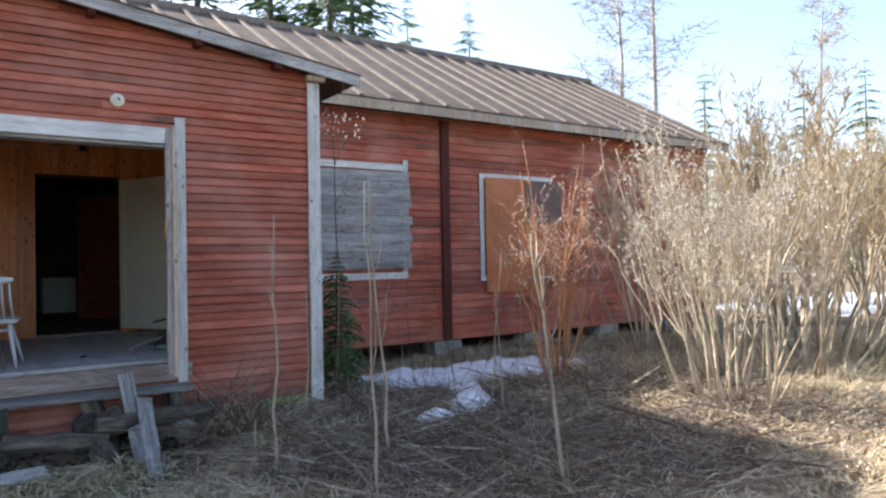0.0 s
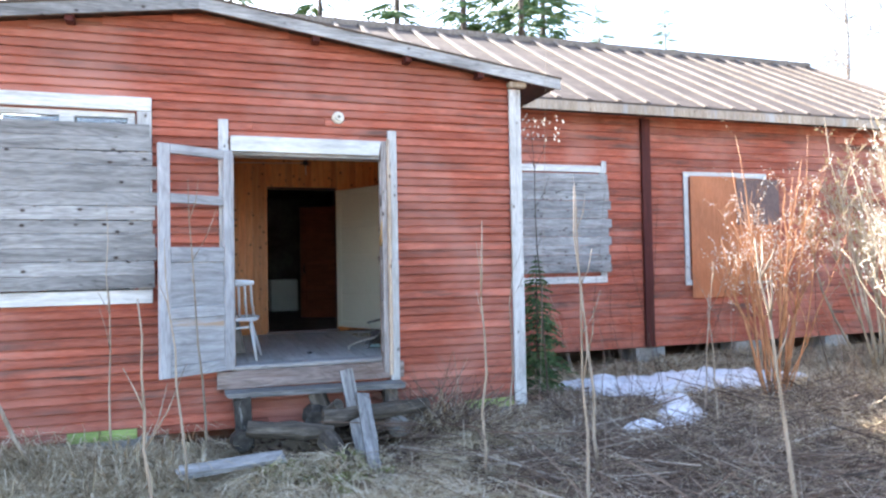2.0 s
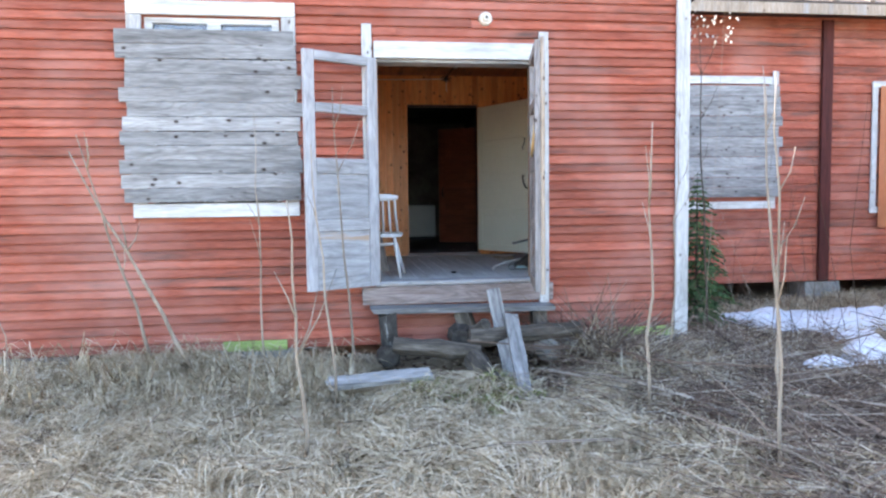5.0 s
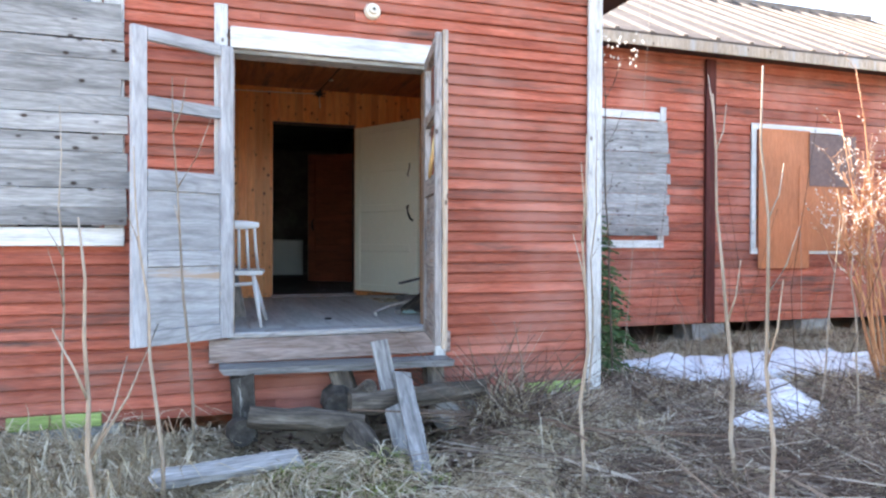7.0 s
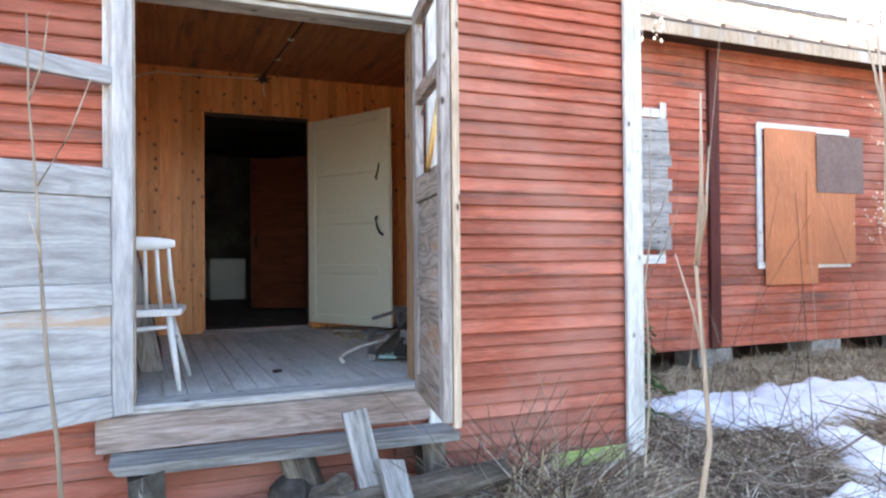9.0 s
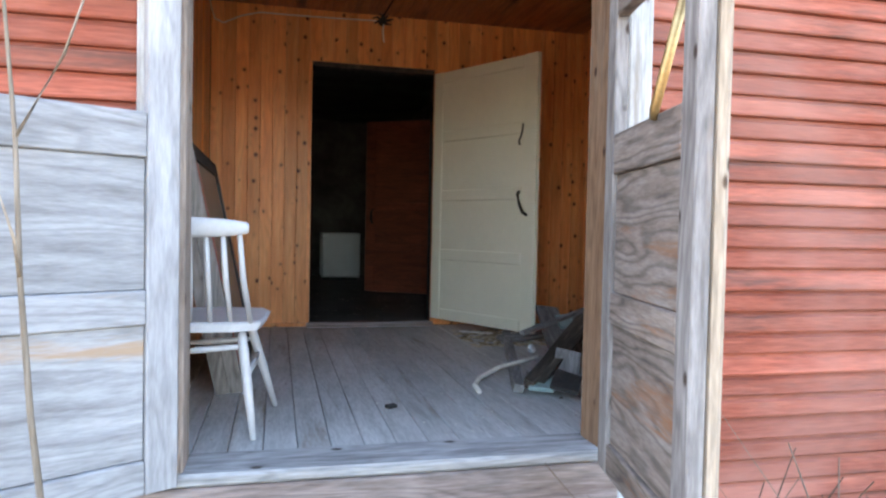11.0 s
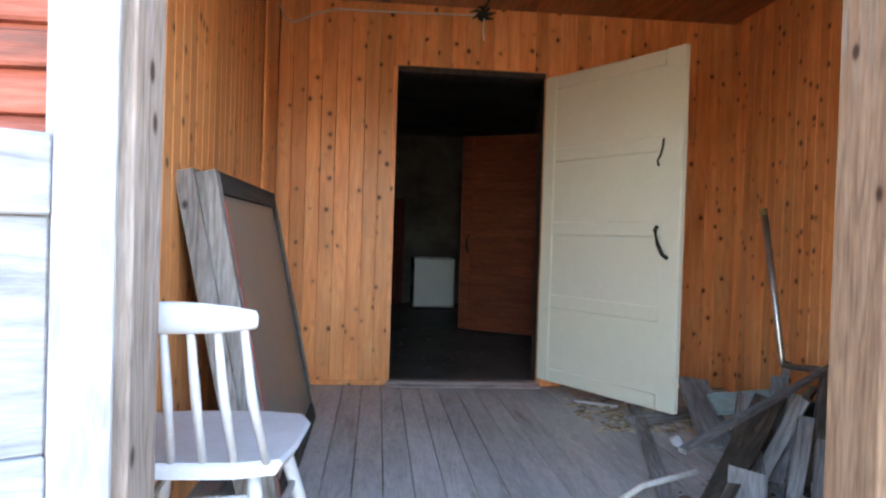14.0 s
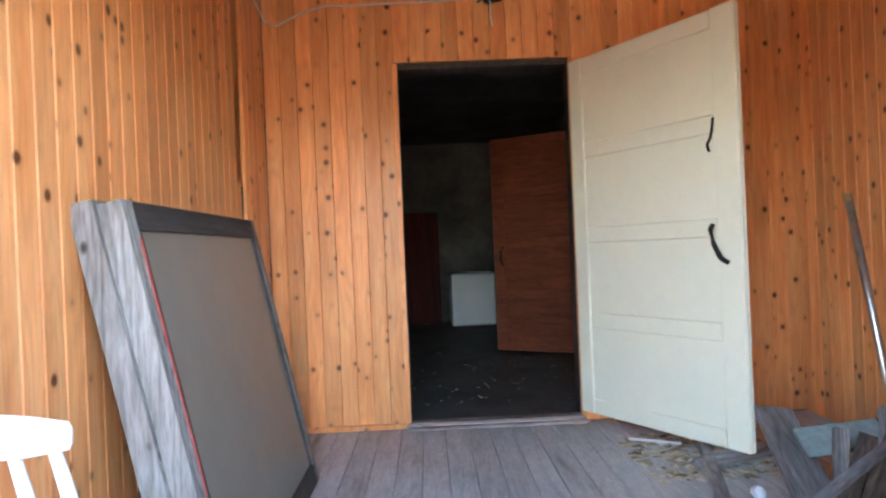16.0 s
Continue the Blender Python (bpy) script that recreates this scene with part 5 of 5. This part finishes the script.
def sapling(base, top, r, forks, seed, label, material=None):
    rg = random.Random(seed)
    ob = thing("sapling", base, label, "sapling", "bare saplings")
    base = (base[0], base[1], ground_z(base[0], base[1]) - 0.03)
    pts = stem_points(base, top, rg, 0.018, 7)
    material = material or BARK_P
    part("trunk", tube(bmesh.new(), pts, [r * (1 - 0.72 * i / 7) for i in range(8)], 7), material, ob, smooth=True)
    for i in range(forks):
        k = rg.randint(3, 6)
        p = pts[k]
        a = rg.uniform(0, 6.28)
        L = rg.uniform(0.18, 0.5)
        q = p + Vector((math.cos(a) * L * 0.5, math.sin(a) * L * 0.3, L))
        part("branch", tube(bmesh.new(), [p, p.lerp(q, 0.5) + Vector((0.015, 0, -0.02)), q], [r * 0.45, r * 0.33, r * 0.15], 5), material, ob, smooth=True)
    return ob


SAPS = [((-1.25, 5.69), (-2.05, 5.45, 1.75), 0.019, 2), ((-1.6, 5.85), (-2.1, 5.75, 1.9), 0.016, 3), ((-0.72, 5.9), (-0.75, 5.9, 2.1), 0.010, 3), ((-0.25, 3.89), (-0.32, 3.88, 1.35), 0.014, 3), ((-0.1, 4.96), (-0.24, 4.95, 1.75), 0.012, 1), ((0.03, 5.8), (-0.1, 5.8, 2.3), 0.012, 3), ((2.05, 4.4), (2.06, 4.4, 1.85), 0.013, 3), ((2.8, 5.62), (2.85, 5.6, 2.1), 0.010, 2), ((2.93, 4.23), (2.8, 4.3, 2.1), 0.015, 3), ((2.35, 3.37), (2.3, 3.4, 2.0), 0.012, 3), ((4.6, 4.9), (4.55, 4.9, 1.2), 0.010, 2), ((5.0, 5.6), (5.1, 5.5, 1.5), 0.010, 2), ((-2.6, 5.6), (-2.7, 5.6, 0.9), 0.007, 1)]
for i, ((bx, by), top, r, fk) in enumerate(SAPS):
    sapling((bx, by, ground_z(bx, by)), top, r, fk, 100 + i, "thin bare pale sapling standing in dead grass")
sapling((3.6, 2.95, ground_z(3.6, 2.95)), (3.4, 3.05, 1.65), 0.018, 6, 149, "slim pale young willow stem standing in brushwood")
tall = sapling((3.95, 7.1, -0.1), (3.75, 7.0, 3.15), 0.012, 4, 150, "slender dark sapling with pale drooping tip by the corner", BARK_D)


def blob_list(points, size, rg):
    vs, fs = [], []
    for p in points:
        s = size * rg.uniform(0.6, 1.3)
        d = Vector((rg.uniform(-0.5, 0.5), rg.uniform(-0.5, 0.5), 1)).normalized()
        x = d.orthogonal().normalized()
        y = d.cross(x)
        k = len(vs)
        vs += [tuple(p - d * s * 1.6), *(tuple(p + (x * math.cos(a) + y * math.sin(a)) * s) for a in (0, 1.57, 3.14, 4.71)), tuple(p + d * s * 1.6)]
        fs += [(k, k + 2, k + 1), (k, k + 3, k + 2), (k, k + 4, k + 3), (k, k + 1, k + 4), (k + 5, k + 1, k + 2), (k + 5, k + 2, k + 3), (k + 5, k + 3, k + 4), (k + 5, k + 4, k + 1)]
    return vs, fs


rg0 = random.Random(5)
vs, fs = blob_list([Vector((3.72 + rg0.uniform(-0.15, 0.4), 6.95 + rg0.gauss(0, 0.1), 3.22 + rg0.uniform(-0.22, 0.06))) for _ in range(46)], 0.013, rg0)
tagged(raw_mesh("catkin_cluster", vs, fs, CATKIN, tall), kind="stuff")


def thin_twigs(name, segs, material, parent, r=0.003):
    vs, fs = [], []
    for a, b in segs:
        d = (b - a)
        x = d.orthogonal().normalized() * r
        y = d.cross(x).normalized() * r
        k = len(vs)
        vs += [tuple(a + x), tuple(a - x * 0.5 + y * 0.87), tuple(a - x * 0.5 - y * 0.87), tuple(b)]
        fs += [(k, k + 1, k + 3), (k + 1, k + 2, k + 3), (k + 2, k, k + 3)]
    return raw_mesh(name, vs, fs, material, parent)


def willow(base, n, height, spread, r, bark, seed, label, twigs=14, catkins=0, foot=0.25, buds=None, bud_size=0.012):
    """A bush of crooked stems that fork on the way up, with sprays of fine twigs and catkins or buds."""
    rg = random.Random(seed)
    z0 = ground_z(*base)
    ob = thing("willow_bush", (*base, z0), label, "bush", "willow bushes")
    segs, cats = [], []

    def shoot(p, aim, length, crook):
        """A crooked shoot of six joints that turns upright towards its tip."""
        pts, d = [p], aim.normalized()
        for q in range(6):
            d = (d + Vector((rg.gauss(0, crook), rg.gauss(0, crook), 0.10))).normalized()
            pts.append(pts[-1] + d * length / 6)
        return pts

    for i in range(n):
        a = rg.uniform(0, 6.28)
        f = foot * math.sqrt(rg.random())
        s = spread * math.sqrt(rg.random())
        h = height * rg.uniform(0.6, 1.0) * (1 - 0.25 * s / spread)
        b = Vector((base[0] + math.cos(a) * f, base[1] + math.sin(a) * f, z0 - 0.05))
        main = shoot(b, Vector((math.cos(a) * s, math.sin(a) * s, h * 0.8)), math.hypot(s, h), 0.10)
        rr = r * rg.uniform(0.55, 1.2)
        bm = tube(bmesh.new(), main, [rr * (1 - 0.14 * q) for q in range(7)], 6)
        limbs = [main]
        for _ in range(rg.randint(2, 4)):
            k = rg.randint(2, 4)
            u = rg.uniform(0, 6.28)
            limb = shoot(main[k], (main[k + 1] - main[k]).normalized() + Vector((math.cos(u), math.sin(u), 0.1)) * 0.55, h * (0.75 - 0.12 * k) * rg.uniform(0.6, 1.0), 0.14)
            tube(bm, limb, [rr * 0.55 * (1 - 0.13 * q) for q in range(7)], 5)
            limbs.append(limb)
        part("stem", bm, bark, ob, smooth=True)
        for _ in range(twigs * 2):
            pts = rg.choice(limbs)
            q = rg.uniform(0.42, 0.999)
            k = int(q * 6)
            p = pts[k].lerp(pts[k + 1], q * 6 - k)
            ta, L = rg.uniform(0, 6.28), rg.uniform(0.15, 0.6)
            e = p + Vector((math.cos(ta) * L * 0.5, math.sin(ta) * L * 0.5, L * rg.uniform(0.3, 1.0)))
            segs.append((p, e))
            for _ in range(3):
                m = p.lerp(e, rg.uniform(0.2, 0.9))
                u = rg.uniform(0, 6.28)
                segs.append((m, m + Vector((math.cos(u) * 0.1, math.sin(u) * 0.1, rg.uniform(0.02, 0.18)))))
            for _ in range(catkins):
                cats.append(p.lerp(e, rg.uniform(0.35, 1.0)) + Vector((rg.gauss(0, 0.01), rg.gauss(0, 0.01), 0)))
    tagged(thin_twigs("twig_spray", segs, bark, ob, max(0.0026, r * 0.13)), kind="stuff")
    if cats:
        vs, fs = blob_list(cats, bud_size, rg)
        tagged(raw_mesh("catkin_mass", vs, fs, buds or CATKIN, ob, "silvery catkins" if buds is None else "pale buds"), kind="stuff")
    return ob


willow((6.35, 6.0), 17, 3.9, 0.8, 0.017, BARK_R, 21, "reddish young willow with white catkins before the wall", 9, 5, 0.14, None, 0.0072)
willow((6.8, 3.75), 20, 3.6, 0.95, 0.021, BARK_W, 23, "large dense willow bush with many pale stems and catkins", 15, 4, 0.45, bud_size=0.008)
willow((8.1, 4.6), 20, 4.3, 1.4, 0.021, BARK_W, 24, "large dense willow bush with many pale stems and catkins", 15, 4, 0.5, bud_size=0.008)
willow((9.6, 4.5), 22, 4.3, 1.5, 0.027, BARK_W, 25, "broad willow bush with yellowish budding twigs", 20, 5, 0.6, LARCH, 0.009)
willow((9.4, 7.0), 20, 4.9, 1.3, 0.027, BARK_W, 28, "tall willow bush with yellowish budding twigs by the wall", 20, 6, 0.5, LARCH, 0.010)
willow((11.5, 5.2), 22, 4.9, 1.8, 0.03, BARK_W, 26, "broad willow bush with yellowish budding twigs", 22, 6, 0.7, LARCH, 0.011)
willow((12.5, 3.4), 20, 4.6, 1.8, 0.03, BARK_W, 27, "broad willow bush with yellowish budding twigs", 22, 6, 0.7, LARCH, 0.011)

# ---- trees ----


def spruce(base, h, r, seed, whorls, label, small=False):
    rg = random.Random(seed)
    z0 = ground_z(base[0], base[1]) - 0.05
    ob = thing("spruce", (base[0], base[1], z0), label, "spruce", "spruces")
    part("trunk", tube(bmesh.new(), [(base[0], base[1], z0), (base[0], base[1], z0 + h * 0.5), (base[0], base[1], z0 + h)], [h * 0.012 + 0.006, h * 0.007 + 0.003, 0.003], 7), BARK_D, ob)
    vs, fs = [], []
    for w in range(whorls):
        f = (w + rg.random()) / whorls
        z = z0 + h * (0.06 + 0.93 * f)
        R = r * (1 - f) ** 0.62 * rg.uniform(0.75, 1.1) + 0.02 * r
        for b in range(rg.randint(5, 8)):
            a = rg.uniform(0, 6.28)
            d = Vector((math.cos(a), math.sin(a), 0))
            side = Vector((-d.y, d.x, 0))
            L = R * rg.uniform(0.7, 1.15)
            steps = 5 if small else 6
            for s in range(1, steps + 1):
                q = s / steps
                p = Vector((base[0], base[1], z)) + d * L * q + Vector((0, 0, L * (0.10 * q - 0.38 * q * q)))
                for sg in (-1, 1):
                    ll = (0.42 * L * (1 - q * 0.65) + 0.02) * rg.uniform(0.7, 1.2)
                    tip = p + (d * 0.6 + side * sg * rg.uniform(0.5, 1.0)).normalized() * ll + Vector((0, 0, -ll * rg.uniform(0.15, 0.6)))
                    wd = ll * (0.26 if small else 0.16)
                    k = len(vs)
                    vs += [tuple(p + d * wd), tuple(p - d * wd), tuple(tip), tuple(p.lerp(tip, 0.5) + Vector((0, 0, wd * 0.9)))]
                    fs += [(k, k + 3, k + 2), (k + 1, k + 2, k + 3)]
    raw_mesh("crown", vs, fs, NEEDLES, ob)
    return ob


spruce((4.02, 7.5), 1.9, 0.44, 31, 34, "small dark green spruce growing at the house corner", True)
for i, (x, y, h) in enumerate(((11.5, 30, 24), (14.5, 30, 25), (16.7, 32, 25), (8.5, 31, 24), (25, 40, 20.5), (30.3, 40, 21), (38, 45, 18), (5, 32, 22), (1, 34, 22), (-5, 30, 20), (-7.5, 13, 9), (-9.5, 16, 12), (-12, 12, 11), (-10, 24, 16))):
    spruce((x, y), h, h * 0.16 + 0.5, 40 + i, 34, "tall dark green spruce behind the house" if y > 20 else "green spruce standing in sun beyond the house corner")


def birch(base, h, seed):
    rg = random.Random(seed)
    z0 = -0.2
    ob = thing("birch", (*base, z0), "tall bare birch with white trunk and fine twigs", "birch", "birches")
    lean = Vector((rg.uniform(-0.06, 0.06), rg.uniform(-0.04, 0.04), 1))
    pts = [Vector((*base, z0)) + lean * h * q + Vector((rg.gauss(0, 0.06), 0, 0)) * (q > 0) for q in (0, 0.2, 0.4, 0.6, 0.8, 1)]
    part("trunk", tube(bmesh.new(), pts, [0.12, 0.10, 0.08, 0.06, 0.035, 0.01], 8), BIRCH, ob, smooth=True)
    segs = []
    for _ in range(60):
        q = rg.uniform(0.25, 0.98)
        k = min(4, int(q * 5))
        p = pts[k].lerp(pts[k + 1], q * 5 - k)
        a, L = rg.uniform(0, 6.28), h * 0.16 * (1.15 - q) + 0.3
        e = p + Vector((math.cos(a) * L, math.sin(a) * L, L * rg.uniform(0.3, 0.9)))
        segs.append((p, e))
        for _ in range(12):
            m = p.lerp(e, rg.uniform(0.2, 1))
            u, l2 = rg.uniform(0, 6.28), rg.uniform(0.2, 0.7)
            t = m + Vector((math.cos(u) * l2, math.sin(u) * l2, rg.uniform(-0.25, 0.4)))
            segs.append((m, t))
            segs.append((m.lerp(t, 0.5), t + Vector((rg.gauss(0, 0.2), rg.gauss(0, 0.2), rg.uniform(-0.3, 0.2)))))
    tagged(thin_twigs("twig_spray", segs, BARK_P, ob, 0.012), kind="stuff")
    return ob


for i, (x, y, h) in enumerate(((16.2, 12.0, 13), (16.9, 14.0, 13), (28, 14, 13), (31, 11, 12))):
    birch((x, y), h, 60 + i)
for i, (x, y, h) in enumerate(((16, 8, 7.5), (18, 9.5, 8), (20, 8, 6), (23, 10, 7), (26, 9, 7.5), (22, 5.5, 6), (30, 8, 8), (19, 6, 5), (34, 12, 9))):
    willow((x, y), 12, h, 1.7, 0.045, BARK_W, 80 + i, "tall pale yellow-brown budding shrub in sun", 48, 16, 0.5, LARCH, 0.013)
for i, (x, y, h) in enumerate(((42, 14, 13), (46, 20, 14), (48, 8, 13), (52, 15, 15), (50, 26, 15), (55, 2, 14), (44, 30, 16), (60, 22, 15), (58, 34, 16))):
    spruce((x, y), h, 2.6, 90 + i, 26, "distant spruce at the edge of the field")

# ---- pieces of walls and floors ----
FRONT_PITCH, LONG_PITCH = 0.081, 0.134
z = 0.055
while z < 3.9:
    top = z + FRONT_PITCH
    half = 3.16 if top < roof_under(3.16) else 3.6 - (top - 3.39) / 0.14
    if half > 0.2:
        segs = [(max(XL, -half), min(XR, half))]
        if 0.45 < top and z < 2.68:
            segs = [(segs[0][0], 0.155), (1.84, segs[0][1])]
        elif z < 2.9:
            segs = [(segs[0][0], 0.9 + rng.uniform(-1.2, 1.2)), None]
            segs[1] = (segs[0][1] + 0.004, min(XR, half))
        out = []
        for a, b in segs:
            if a < -1.8 and b > -0.45 and 1.25 < top and z < 3.03:
                out += [(a, -1.79), (-0.42, b)]
            else:
                out.append((a, b))
        for a, b in out:
            siding(wall_front, FY, a, b, z, FRONT_PITCH)
    z += FRONT_PITCH
z = 0.085
while z < 3.96:
    cut = rng.uniform(4.5, 6.0)
    siding(wall_long, WY, XR, 6.985, z, LONG_PITCH)
    siding(wall_long, WY, 7.165, 10.5 + cut - 5, z, LONG_PITCH)
    siding(wall_long, WY, 10.504 + cut - 5, XE, z, LONG_PITCH)
    z += LONG_PITCH
fx = 0.055
while fx < 3.05:
    w = min(0.118, 3.05 - fx)
    part("plank", boxes((fx, fx + w - 0.003, FY + 0.16, BY - 0.004, FLOOR - 0.03, FLOOR + rng.uniform(-0.003, 0.0)), bevel=0.003), FLOOR_Y, floor)
    fx += 0.118
